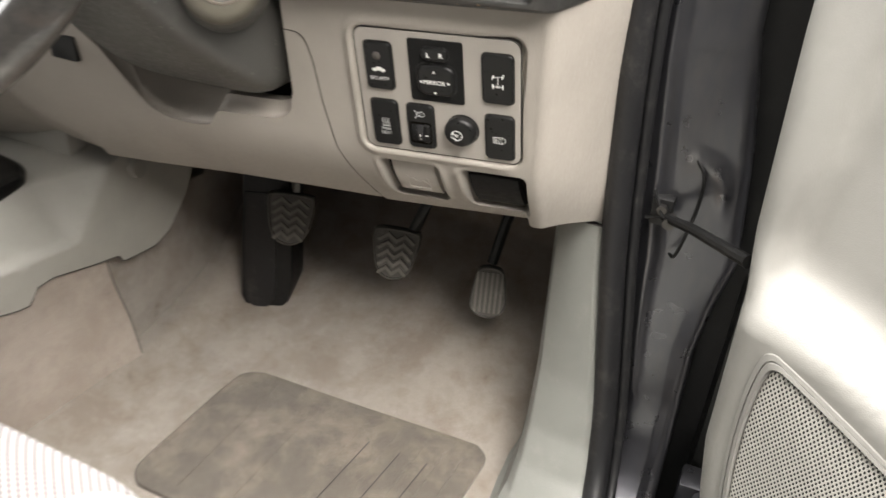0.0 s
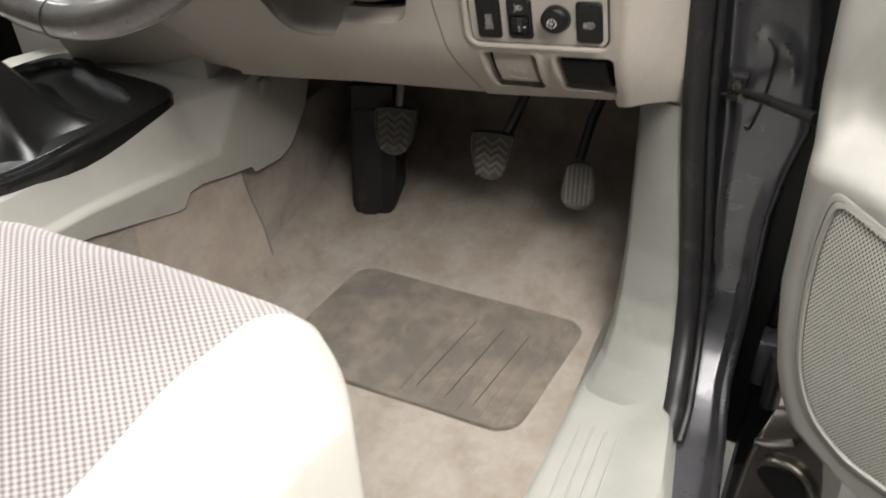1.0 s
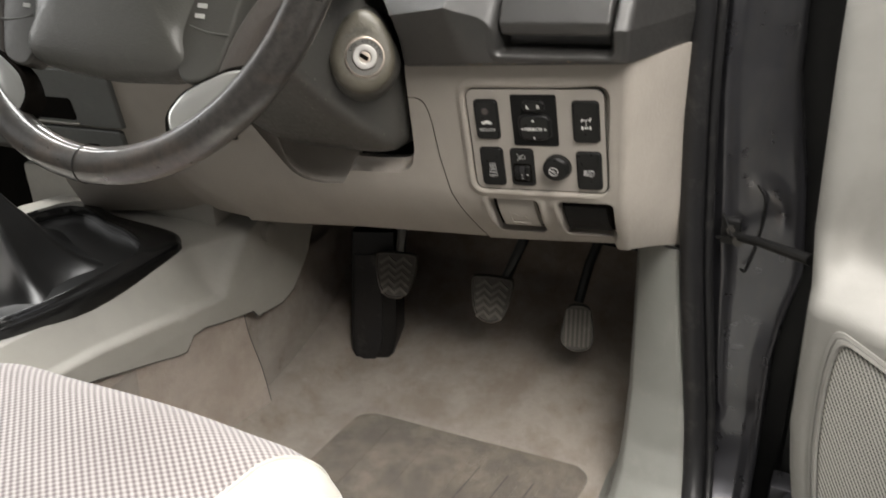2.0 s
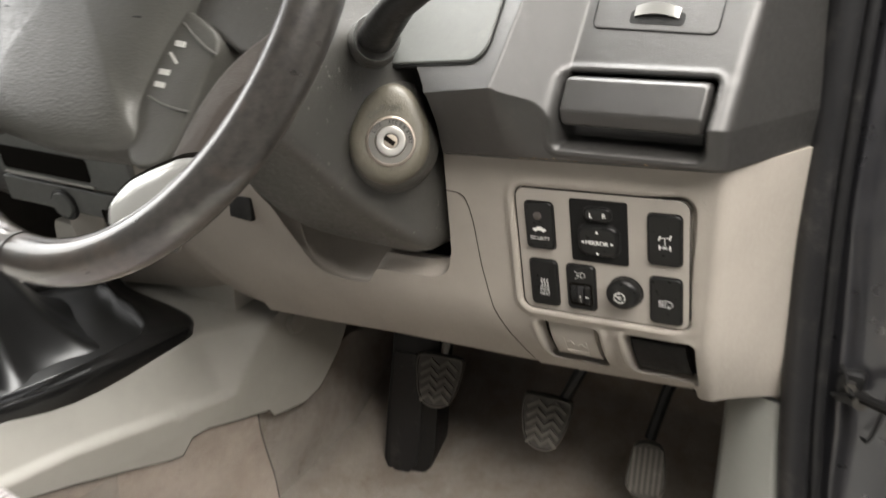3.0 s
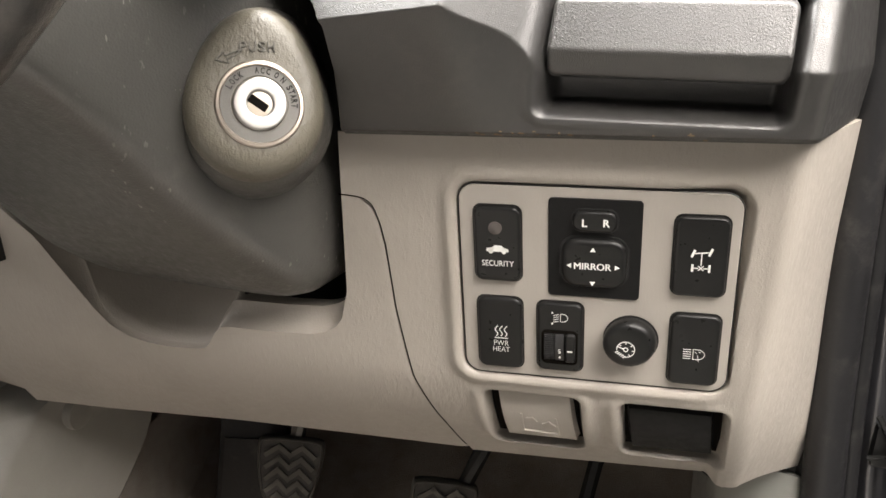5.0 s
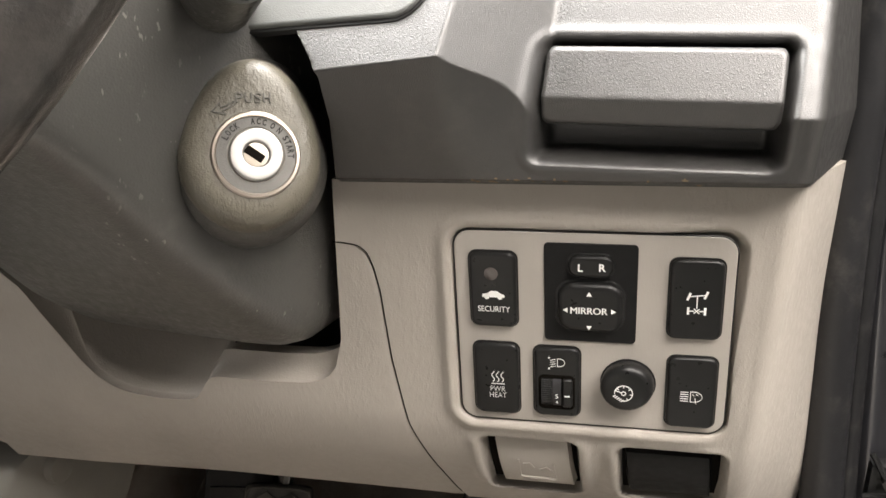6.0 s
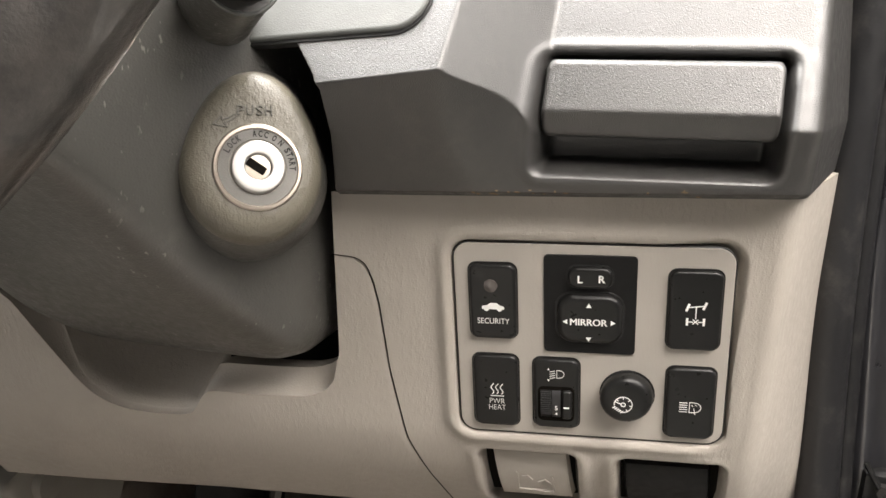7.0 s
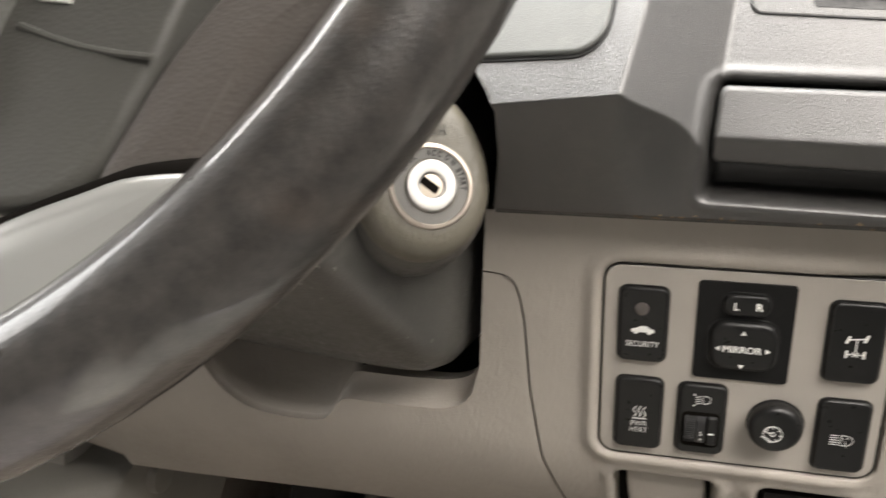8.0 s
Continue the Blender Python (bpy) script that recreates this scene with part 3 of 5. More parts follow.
ink("letter", lettering("L", 3.9, on_panel, 17.3, -10.0, 3.75, bold=0.03), rock)
ink("letter", lettering("R", 3.9, on_panel, 27.7, -9.6, 3.75, bold=0.03), rock)
part("joystick_well", pad(rrect(5.2, 39.0, -45.4, -17.6, 8.2, 7), on_panel, 0, 1.1, 0.15), BLACKP, mir)
joy = part("joystick", pad(rrect(6.2, 38.0, -44.6, -18.5, 7.8, 7), on_panel, 0, 4.8, 3.0, 0.0), SWITCH, mir)
for du in (-0.14, 0.14):
    ink("lettering", lettering("MIRROR", 3.6, on_panel, 21.6 + du, -32.3, 5.0 + du * 0.1, width=17.8), joy)
for cu, cv, q in ((21.6, -23.6, 90), (21.7, -41.4, 270), (10.5, -32.3, 180), (33.0, -32.3, 0)):
    ink("arrow", plate_shape([(cu + 1.5 * math.cos(radians(q + k)), cv + 1.5 * math.sin(radians(q + k))) for k in (0, 120, 240)], on_panel, 4.0, 5.05), joy)

awd = switch("differential_switch", 59.5, 84.3, -46.6, -4.8, "black differential lock switch with axle symbol")
cu, cv = 72.3, -26.9
axle = [[(-4.0, 3.6), (4.0, 4.6)], [(0, 4.0), (0, -2.2)], [(-3.6, -4.0), (-1.4, -4.0)], [(1.4, -4.0), (3.6, -4.0)], [(-1.1, -2.9), (1.1, -5.0)], [(-1.1, -5.0), (1.1, -2.9)]]
ink("axle_symbol", strokes([[(cu + a, cv + b) for a, b in seg] for seg in axle], 0.5, on_panel, 2.4, H), awd)
wheels = [[(-4.4, 2.2), (-3.4, 5.0)], [(3.5, 3.2), (4.5, 6.0)], [(-3.9, -5.4), (-3.9, -2.6)], [(3.9, -5.4), (3.9, -2.6)]]
ink("axle_wheels", strokes([[(cu + a, cv + b) for a, b in seg] for seg in wheels], 1.1, on_panel, 2.4, H), awd)

pwr = switch("heater_switch", -37.2, -13.9, -97.0, -55.0, "black power heater switch with heat waves symbol")
waves = [[(-25.0 + du + 0.7 * math.sin(k * 1.05), -77.2 + 0.85 * k) for k in range(8)] for du in (-2.4, 0.0, 2.4)]
ink("heat_symbol", strokes(waves + [[(-28.2, -78.4), (-21.6, -78.4)]], 0.45, on_panel, 2.5, H), pwr)
ink("lettering", lettering("PWR", 3.0, on_panel, -25.0, -81.4, H, width=7.8, bold=-0.014), pwr)
ink("lettering", lettering("HEAT", 3.0, on_panel, -25.0, -85.2, H, width=8.8, bold=-0.014), pwr)

lev = switch("headlamp_level_switch", -6.0, 17.3, -96.3, -55.7, "black headlamp level switch with thumb wheel")
part("well", pad(rrect(-3.8, 15.0, -91.6, -71.0, 3.0), on_panel, 2, 2.75, 0.1), SLOT, lev)


def thumb(a, b, lift=0.0):
    q = radians(-60 + 120 * b)
    return on_panel(a, -81.2 + 10.0 * math.sin(q), -1.2 + lift + 6.2 * math.cos(q))


dial = part("thumb_wheel", fix(backed(grid(thumb, [-2.3, 3.2], steps(0, 1, 24)), N0 * -0.004)), SWITCH_FLAT, lev)
part("number_drum", fix(backed(grid(lambda a, b: thumb(a, b, 0.2), [3.5, 8.0], steps(0, 1, 24)), N0 * -0.004)), RUBBER, lev, "smooth grey number drum")
part("index_block", pad(rrect(8.4, 13.8, -89.6, -72.8, 1.6), on_panel, 2, 4.6, 1.4), SWITCH, lev)
for b in steps(0.06, 0.94, 15):
    part("rib", tube([thumb(-2.2, b), thumb(3.1, b)], 0.00026, 5), SWITCH, dial)
ink("numeral", lettering("5", 2.5, on_panel, 5.8, -82.2, 5.3, bold=0.01), lev)
ink("numeral", lettering("4", 1.8, on_panel, 5.8, -86.0, 4.75, bold=0.01), lev)
ink("mark", strokes([[(10.0, -82.3), (12.0, -82.3)]], 0.75, on_panel, 4.4, 4.75), lev)
cu, cv = 5.4, -63.7
lamp = [(cu + 0.6, cv - 2.2), (cu + 0.6, cv + 2.2)] + [(cu + 2.0 + 2.3 * math.cos(radians(q)), cv + 2.2 * math.sin(radians(q))) for q in range(90, -91, -30)] + [(cu + 0.6, cv - 2.2)]
ink("headlamp_symbol", strokes([lamp] + [[(cu - 2.9, cv + d - 0.7), (cu - 0.4, cv + d)] for d in (-2.0, -0.7, 0.6, 1.9)], 0.27, on_panel, 2.5, H), lev)
ink("arrow", plate_shape([(cu - 3.6, cv + 3.4), (cu - 4.2, cv + 2.3), (cu - 3.0, cv + 2.3)], on_panel, 2.5, H), lev)
ink("arrow", plate_shape([(cu - 3.6, cv - 4.4), (cu - 3.0, cv - 3.3), (cu - 4.2, cv - 3.3)], on_panel, 2.5, H), lev)

knob = thing("dimmer_knob", on_panel(41, -88, 0), "round black dimmer knob with dial symbol", "knob")


def disc(cu, cv, steps_, n=28):
    return loft([[on_panel(cu + du + r * math.cos(q), cv + dv + r * math.sin(q), h) for q in (2 * math.pi * k / n for k in range(n))] for r, h, du, dv in steps_])


part("collar", disc(41.5, -74.5, [(13.9, -2, 0, 0), (13.9, 0.3, 0, 0), (13.4, 0.6, 0, 0)]), BLACKP, knob)
part("cap", disc(41.5, -74.5, [(13.0, 0, 0, 0), (13.3, 3.5, -0.4, 0.3), (13.1, 6.2, -0.8, 0.7), (12.4, 8.0, -1.1, 0.9), (11.2, 9.1, -1.3, 1.1), (9.8, 9.6, -1.4, 1.2), (6.0, 9.85, -1.4, 1.2), (1.0, 9.9, -1.4, 1.2)]), SWITCH, knob)
cu, cv = 39.2, -74.9
dialp = [(cu + 4.4 * math.cos(radians(q)), cv + 4.4 * math.sin(radians(q))) for q in range(-100, 191, 15)]
ink("dial_symbol", strokes([dialp, [(cu - 4.2, cv + 1.6), (cu - 1.2, cv + 0.4)]] + [[(cu + 3.3 * math.cos(radians(q)), cv + 3.3 * math.sin(radians(q))), (cu + 4.3 * math.cos(radians(q)), cv + 4.3 * math.sin(radians(q)))] for q in (-60, -10, 40, 90, 140)]
                        + [[(cu + 1.1 * math.cos(radians(q)), cv + 1.1 * math.sin(radians(q))) for q in range(0, 361, 45)]], 0.42, on_panel, 9.2, 10.1), knob)
ink("level_bars", strokes([[(cu - 4.9 + k * 0.95, cv - 2.0 - k * 0.65), (cu - 4.0 + k * 0.95, cv - 1.4 - k * 0.65)] for k in range(5)], 0.55, on_panel, 8.8, 10.1), knob)

wash = switch("lamp_washer_switch", 60.6, 84.4, -97.8, -57.2, "black headlamp washer switch with spray symbol")
cu, cv = 73.0, -78.9
lamp = [(cu - 0.8, cv - 2.9), (cu - 0.8, cv + 2.9)] + [(cu + 1.2 + 3.6 * math.cos(radians(q)), cv + 2.9 * math.sin(radians(q))) for q in range(90, -91, -20)] + [(cu - 0.8, cv - 2.9)]
ink("washer_symbol", strokes([lamp] + [[(cu - 5.6, cv + d), (cu - 2.0, cv + d)] for d in (-2.6, -1.3, 0.0, 1.3, 2.6)] + [[(cu + 0.2, cv + 1.4), (cu + 0.8, cv + 0.8)], [(cu + 2.0, cv + 1.6), (cu + 2.6, cv + 1.2)], [(cu + 1.4, cv - 0.6), (cu + 2.0, cv - 3.9)]], 0.27, on_panel, 2.5, H), wash)

# tip-in cover and bonnet release below the plate
rel = thing("bonnet_release", (-0.005, 0.06, 0.345), "pale grey bonnet release lever with embossed symbol", "lever")


def on_tab(u, v, out):
    """Millimetres along the tucked-under lower edge of the dash."""
    p = on_panel(u, v, 0)
    x, z = p.x, p.z
    e = 0.002
    t = Vector((0, dash_base(x, z + e) - dash_base(x, z - e), 2 * e)).normalized()
    nrm = Vector((0.11, -1, 0)).normalized()
    nrm = (nrm - t * nrm.dot(t)).normalized()
    return Vector((x, dash_base(x, z), z)) + nrm * out * 0.001


def dash_base(x, z):
    low = interp(x, BOTTOM)
    return 0.11 * x + interp(z - (low - 0.345) * max(0.0, 1 - (z - low) / 0.10), PROFILE)


def tab_lean(v, top, foot):
    """A flap hangs deeper at its hinge above than at its foot."""
    return top + (foot - top) * (-117 - v) / 38


def tab_skin(u0, u1, v0, v1, top, foot, rim=6.0, lean=0.0, sag=0.0):
    def fn(a, b):
        edge = ease(min(a - u0, u1 - a, b - v0, v1 - b), 0.0, 1.6)
        k = (v1 - b) / (v1 - v0)
        return on_tab(a + lean * k, b, tab_lean(b, top, foot) - rim * (1 - edge) + sag * math.sin(math.pi * k))
    return fix(grid(fn, sorted(set(steps(u0, u1, 20) + [u0 + 0.6, u0 + 1.4, u1 - 0.6, u1 - 1.4])), sorted(set(steps(v0, v1, 16) + [v0 + 0.6, v0 + 1.4, v1 - 0.6, v1 - 1.4]))))


part("lever_body", tab_skin(-31.0, 11.4, -154.8, -117.5, -6.0, -0.6, 5.0, 2.6, 1.2), PLATE, rel)
for line in ([(-17.5, -134.6), (-17.5, -147.6), (2.6, -148.6), (2.0, -136.2)], [(-14.5, -137.2), (-11.5, -136.6), (-9.5, -139.0)], [(-5.4, -140.6), (-2.2, -138.8), (1.0, -141.6)]):
    part("emboss", strokes([line], 1.0, lambda u, v, out: on_tab(u, v, out + tab_lean(v, -6.0, -0.6) + 1.2), -1.0, 0.55), PLATE, rel)
# black sheet in the recess paints the shade round the lever
part("gap", tab_skin(-35.4, 14.9, -162.0, -115.0, -9.0, -7.0, 1.0), SLOT, rel)
blank = thing("blank_cover", (0.07, 0.065, 0.345), "matt black blank cover under the switch plate", "cover")
part("cover", tab_skin(40.6, 86.4, -158.4, -122.5, -6.0, -3.0, 5.0, 1.8, 1.0), SWITCH_FLAT, blank)
# same painted shade behind the blank cover
part("gap", tab_skin(38.4, 91.4, -162.0, -115.0, -9.0, -7.0, 1.0), SLOT, blank)
for du, wide in ((43, 5), (60, 2), (72, 6)):
    part("clip", tube([on_tab(du, -118.6, -5.6), on_tab(du + wide, -118.9, -5.6)], 0.0011, 6), STEEL, blank, "worn metal clip")


# ---- upper dashboard ----
def upper_y(x, z):
    """Faceted upper dash: dark lower band, driver's bulge, slanted facet and right face."""
    lift = z - 0.5455 - 0.066 * x
    kx = 0.60 - 0.34 * ease(x, -0.045, -0.008)
    band = -0.0165 + 0.085 * x - kx * lift
    bulge = -0.0557 - 0.068 * (x + 0.042) + 0.62 * (z - 0.60)
    slant = -0.0557 + 1.16 * (x + 0.042) + 0.50 * (z - 0.60)
    right = -0.0190 + 0.06 * x + 0.52 * (z - 0.585 - 0.03 * x)
    y = max(band, min(right, max(bulge, slant)))
    if lift < 0.003:
        y += 0.004 * (1 - ease(lift, 0.0, 0.003))
    if z > 0.70:
        y += (z - 0.70) * 1.2
    edge = interp(z, [(0.53, -0.1005), (0.55, -0.0975), (0.57, -0.0945), (0.59, -0.0944), (0.597, -0.099), (0.608, -0.109), (0.616, -0.118)])
    y += 0.10 * (1 - ease(x, edge - 0.005, edge)) * (1 - ease(z, 0.616, 0.626))
    d = sdf_rrect(x * 1000 - 0.03 * (z - 0.58) * 1000, (z - 0.035 * x) * 1000, -7.0, 100.5, 556.0, 611.0, 6.0)
    y += 0.0065 * (1 - ease(d, -3.6, 1.0)) + 0.016 * (1 - ease(d, -8.0, -1.5))
    y -= 0.0010 * math.exp(-((d - 3.0) / 2.2) ** 2)
    return y


dash_upper = thing("upper_dashboard", (0.0, 0.1, 0.553), "dark grey grained upper dashboard with coin drawer", "dashboard")


def upper_skin(a, z):
    z = z + (0.066 * min(a, 0.113) - 0.0077) * (1 - ease(z, 0.556, 0.64))
    if a <= 0.106:
        return Vector((a, upper_y(a, z), z))
    s = a - 0.106
    q = min(1.0, s / 0.012)
    ang = radians(70) * q
    x = 0.106 + 0.009 * math.sin(ang) + max(0.0, s - 0.012) * 0.25
    fwd = 0.009 * (1 - math.cos(ang)) + max(0.0, s - 0.012) * 0.97
    return Vector((x + 0.02 * (z - 0.6), upper_y(0.106, z) + fwd, z))


zs = sorted(set(steps(0.5532, 0.5632, 30) + steps(0.5632, 0.588, 24) + steps(0.588, 0.622, 80) + steps(0.622, 0.63, 8) + steps(0.63, 0.72, 40) + steps(0.72, 0.80, 10)))
cols = steps(-0.30, -0.122, 40) + steps(-0.122, -0.085, 90)[1:] + steps(-0.085, 0.106, 155)[1:] + [0.106 + 0.16 * (k / 24) ** 1.4 for k in range(1, 25)]
part("dash_skin", fix(backed(grid(upper_skin, cols, zs), Vector((0, 0.02, 0.0)))), DASH_DARK, dash_upper, angle=60)
part("dash_top", fix(grid(lambda a, b: Vector((a, upper_y(min(a, 0.106), 0.80) + b * 0.45, 0.80 + 0.02 * math.sin(b * 3))), steps(-0.64, 0.30, 16), steps(0, 1, 8))), DASH_DARK, dash_upper)
# added blocks keep windscreen light from leaking into the footwell
part("core", box((-0.64, 0.06, 0.50), (-0.28, 0.54, 0.79), 0.01), BLACKP, dash_upper, "added black block against light leaks")
part("side_core", box((0.128, 0.20, 0.33), (0.215, 0.56, 0.79), 0.01), BLACKP, dash_upper, "added black block against light leaks")

specks = random.Random(11)
for k in range(16):
    x = specks.uniform(-0.034, 0.014) if k < 12 else specks.uniform(-0.03, 0.1)
    z = 0.5461 + 0.066 * x + specks.uniform(0.0, 0.0035)
    w, h = specks.uniform(0.0006, 0.0019), specks.uniform(0.0003, 0.0007)
    ring = [Vector((x + w * math.cos(q) * specks.uniform(0.6, 1.0), 0, z + h * math.sin(q))) for q in (2 * math.pi * j / 9 for j in range(9))]
    part("dirt_fleck", loft([[Vector((p.x, upper_y(p.x, p.z) + d, p.z)) for p in ring] for d in (0.0003, -0.00022)]), DIRT, dash_upper, "dried mud fleck")

drawer = thing("coin_drawer", (0.047, 0.0, 0.57), "dark grained plastic drawer front over finger recess", "drawer")


DRAWER = [(0.570, -0.0120), (0.5755, -0.0158), (0.5795, -0.0178), (0.5860, -0.0205), (0.5875, -0.0204), (0.6100, -0.0110)]


def on_drawer(u, v, out):
    """Millimetres along and up the drawer front, which has two creases."""
    x = 0.0465 + u * 0.001
    z = 0.592 + v * 0.001
    return Vector((x, interp(z, DRAWER) + 0.05 * x - out * 0.001, z + 0.035 * (x - 0.047)))


def drawer_skin(a, b):
    u, v = -50.3 + 100.6 * a, -16.8 + 34.0 * b
    rim = -sdf_rrect(u, v, -50.3, 50.3, -16.8, 17.2, 4.5)
    over = max(0.0, -rim)
    k = 1 - over / max(1.0, math.hypot(u, v)) if over else 1.0
    drop = 2.4 - math.sqrt(max(0.0, 2.4 ** 2 - max(0.0, 2.4 - max(rim, 0.0)) ** 2))
    return on_drawer(u * k, v * k, -drop)


fr = sorted(set(steps(0, 1, 60) + steps(0, 0.05, 8) + steps(0.95, 1, 8)))
vr = sorted(set(steps(0, 1, 34) + steps(0, 0.12, 8) + steps(0.88, 1, 8)))
part("drawer_front", fix(backed(grid(drawer_skin, fr, vr), Vector((0, 0.02, 0)))), DASH_DARK, drawer, angle=60)
part("drawer_body", box((-0.001, 0.004, 0.586), (0.094, 0.030, 0.606), 0.002), BLACKP, drawer, "dark drawer tray")

vent = thing("vent_cover", (0.05, 0.01, 0.64), "grey plastic cover plate with silver thumb tab", "cover")
on_vent = lambda u, v, out: Vector((u * 0.001, upper_y(u * 0.001, 0.64) + (v * 0.001) * 0.52 - out * 0.00089, 0.64 + v * 0.001 + out * 0.00046))
part("plate", pad(rrect(4.5, 91, 0.5, 58, 5), on_vent, -0.5, 0.3, 0.25), DASH_DARK, vent)
part("tab_recess", plate_shape(rrect(30, 68, 4.0, 12.5, 2.5), on_vent, 0.0, 0.45), BLACKP, vent, "dark finger slot")
part("plate_seam", tube([on_vent(u, v, 0.3) for u, v in rrect(4.0, 91.5, 0, 58.5, 5)], 0.00045, 6, closed=True), BLACKP, vent)
part("tab", fix(backed(grid(lambda a, b: on_vent(33 + 31 * a, 8.5 + 6.5 * b + 1.6 * math.sin(math.pi * a), 1.5 + 4.5 * math.sin(math.pi * a) * (0.4 + 0.6 * b)), steps(0, 1, 12), steps(0, 1, 6)), Vector((0, 0.005, -0.002)))), SILVER, vent, "silver thumb tab")

# cluster surround beside the column
clus = thing("cluster_surround", (-0.10, -0.04, 0.61), "smooth grey instrument surround panel", "panel")


def on_clus(u, v, out):
    x, z = -0.13 + u * 0.001, 0.608 + v * 0.001 + 0.00011 * u
    return Vector((x, -0.0557 - 0.068 * (x + 0.042) + 0.62 * (z - 0.60), z)) + Vector((0, -0.85, 0.53)) * out * 0.001


part("panel", pad(rrect(-60, 78, 0.5, 120, 14, 8), on_clus, -3, 2.2, 1.6), CLUSTER_GREY, clus)
part("gap", pad(rrect(-61, 79.3, -1.0, 121, 15, 8), on_clus, -3, 0.5, 0.2), BLACKP, clus)


# ---- steering column ----
column = thing("steering_column_cover", (-0.233, 0.0, 0.45), "worn black plastic steering column cover", "column cover")
outline = [(0.0, 0.128), (0.062, 0.115), (0.099, 0.052), (0.1120, 0.020), (0.1170, -0.030), (0.1190, -0.075), (0.1190, -0.112), (0.1165, -0.131), (0.106, -0.1425), (0.087, -0.1465), (0.045, -0.148),
           (0.0, -0.149), (-0.032, -0.147), (-0.062, -0.137), (-0.090, -0.116), (-0.110, -0.068), (-0.1145, 0.010), (-0.099, 0.052), (-0.062, 0.115)]
outline = [(p.x, p.y) for p in smooth_line([(a, b, 0) for a, b in outline], 5, closed=True)]


def column_ring(y, k, cz, shift=0.0):
    return [Vector((-0.233 + shift + a * k, y, cz + b * k)) for a, b in outline]


rings = [column_ring(y, k, cz) for y, k, cz in ((0.10, 1.0, 0.587), (0.0, 1.0, 0.588), (-0.014, 0.988, 0.589), (-0.027, 0.955, 0.5925), (-0.042, 0.895, 0.597), (-0.058, 0.83, 0.602), (-0.075, 0.76, 0.608), (-0.090, 0.69, 0.6155), (-0.11, 0.615, 0.628),
                                               (-0.135, 0.565, 0.642), (-0.150, 0.535, 0.649), (-0.158, 0.49, 0.652), (-0.162, 0.42, 0.654))]
part("cover", loft(rings), SHROUD, column, angle=40)
part("parting_line", tube([Vector((-0.233 + 0.1045 * k, y - 0.001, cz + 0.02 * k)) for y, k, cz in ((-0.014, 0.992, 0.589), (-0.027, 0.96, 0.5925), (-0.042, 0.90, 0.597), (-0.058, 0.835, 0.602), (-0.075, 0.765, 0.608), (-0.09, 0.695, 0.6155), (-0.11, 0.62, 0.628), (-0.135, 0.57, 0.642))], 0.0005, 5), BLACKP, column)

# ignition lock on the column's side
KEY_O = Vector((-0.1155, -0.0713, 0.5565))
KEY_N = Vector((0.53, -0.75, 0.33)).normalized()
KEY_V = (Vector((-0.12, 0.33, 0.94)) - KEY_N * Vector((-0.12, 0.33, 0.94)).dot(KEY_N)).normalized()
KEY_U = KEY_V.cross(KEY_N)


def on_key(u, v, out):
    return KEY_O + (KEY_U * u + KEY_V * v + KEY_N * out) * 0.001


def egg(r, h, dv=0.0):
    """The boss: narrower above than below the lock."""
    out = []
    for k in range(48):
        q = 2 * math.pi * k / 48
        c, s = math.cos(q), math.sin(q)
        wide = 28.6 - 2.2 * max(0.0, s)
        tall = 41.0 if s > 0 else 30.8
        out.append(on_key(-1.6 + wide * r * c, tall * r * s + dv + 1.0, h))
    return out


lock = thing("ignition_lock", on_key(0, -36, -6), "ignition lock with metal cylinder and worn bezel", "ignition lock")
part("housing", loft([egg(1.34, -36, 3), egg(1.26, -26, 2), egg(1.15, -16, 0), egg(1.07, -11), egg(0.9, -9)]), SHROUD, lock, "black lock housing")
part("boss", loft([egg(1.09, -13), egg(1.07, -8), egg(1.02, -4.4), egg(0.97, -2.4), egg(0.91, -1.0), egg(0.84, -0.2), egg(0.74, 0.2), egg(0.56, 0.4)]), BEZEL, lock, "worn grey-green bezel")


def turned(profile, n=40):
    return loft([[on_key(r * math.cos(q), r * math.sin(q), h) for q in (2 * math.pi * k / n for k in range(n))] for r, h in profile])


part("ring", turned([(19.0, -2), (19.0, 0.9), (18.4, 1.4), (17.2, 1.5), (16.8, 1.0), (16.8, 0.2)]), RING, lock, "bright metal ring")
part("legend_ring", turned([(16.9, -2), (16.9, 0.6), (12.4, 0.7), (12.2, 0.3)]), LEGEND, lock)
part("cylinder", turned([(11.6, -2), (11.6, 1.1), (11.4, 1.45), (11.0, 1.65), (10.4, 1.7), (6.5, 1.7), (6.0, 1.65), (5.6, 1.4), (5.3, 0.7)]), METAL, lock, "bright metal key cylinder")
part("key_way", turned([(5.3, -1), (5.2, 0.75), (4.5, 0.8)]), COPPER, lock, "worn brass key way")
cs, sn = math.cos(radians(-30)), math.sin(radians(-30))
part("key_slot", plate_shape([(a * cs - b * sn, a * sn + b * cs) for a, b in rrect(-5.2, 3.6, -2.0, 1.7, 0.5, 2)], on_key, 0.5, 1.0), SLOT, lock, "dark key slot")
for word, q, wide in (("LOCK", 141, 8.2), ("ACC", 89, 5.8), ("ON", 58, 4.0), ("START", 19, 9.6)):
    for k, ch in enumerate(word):
        step = wide / 14.6 / max(1, len(word) - 1) * 0.86
        qq = radians(q) + step * ((len(word) - 1) / 2 - k)
        part("letter", lettering(ch, 2.8, on_key, 14.7 * math.cos(qq), 14.7 * math.sin(qq), 0.8, qq - math.pi / 2, 1.7, 0.03), DARK_INK, lock, "dark stamped letter")
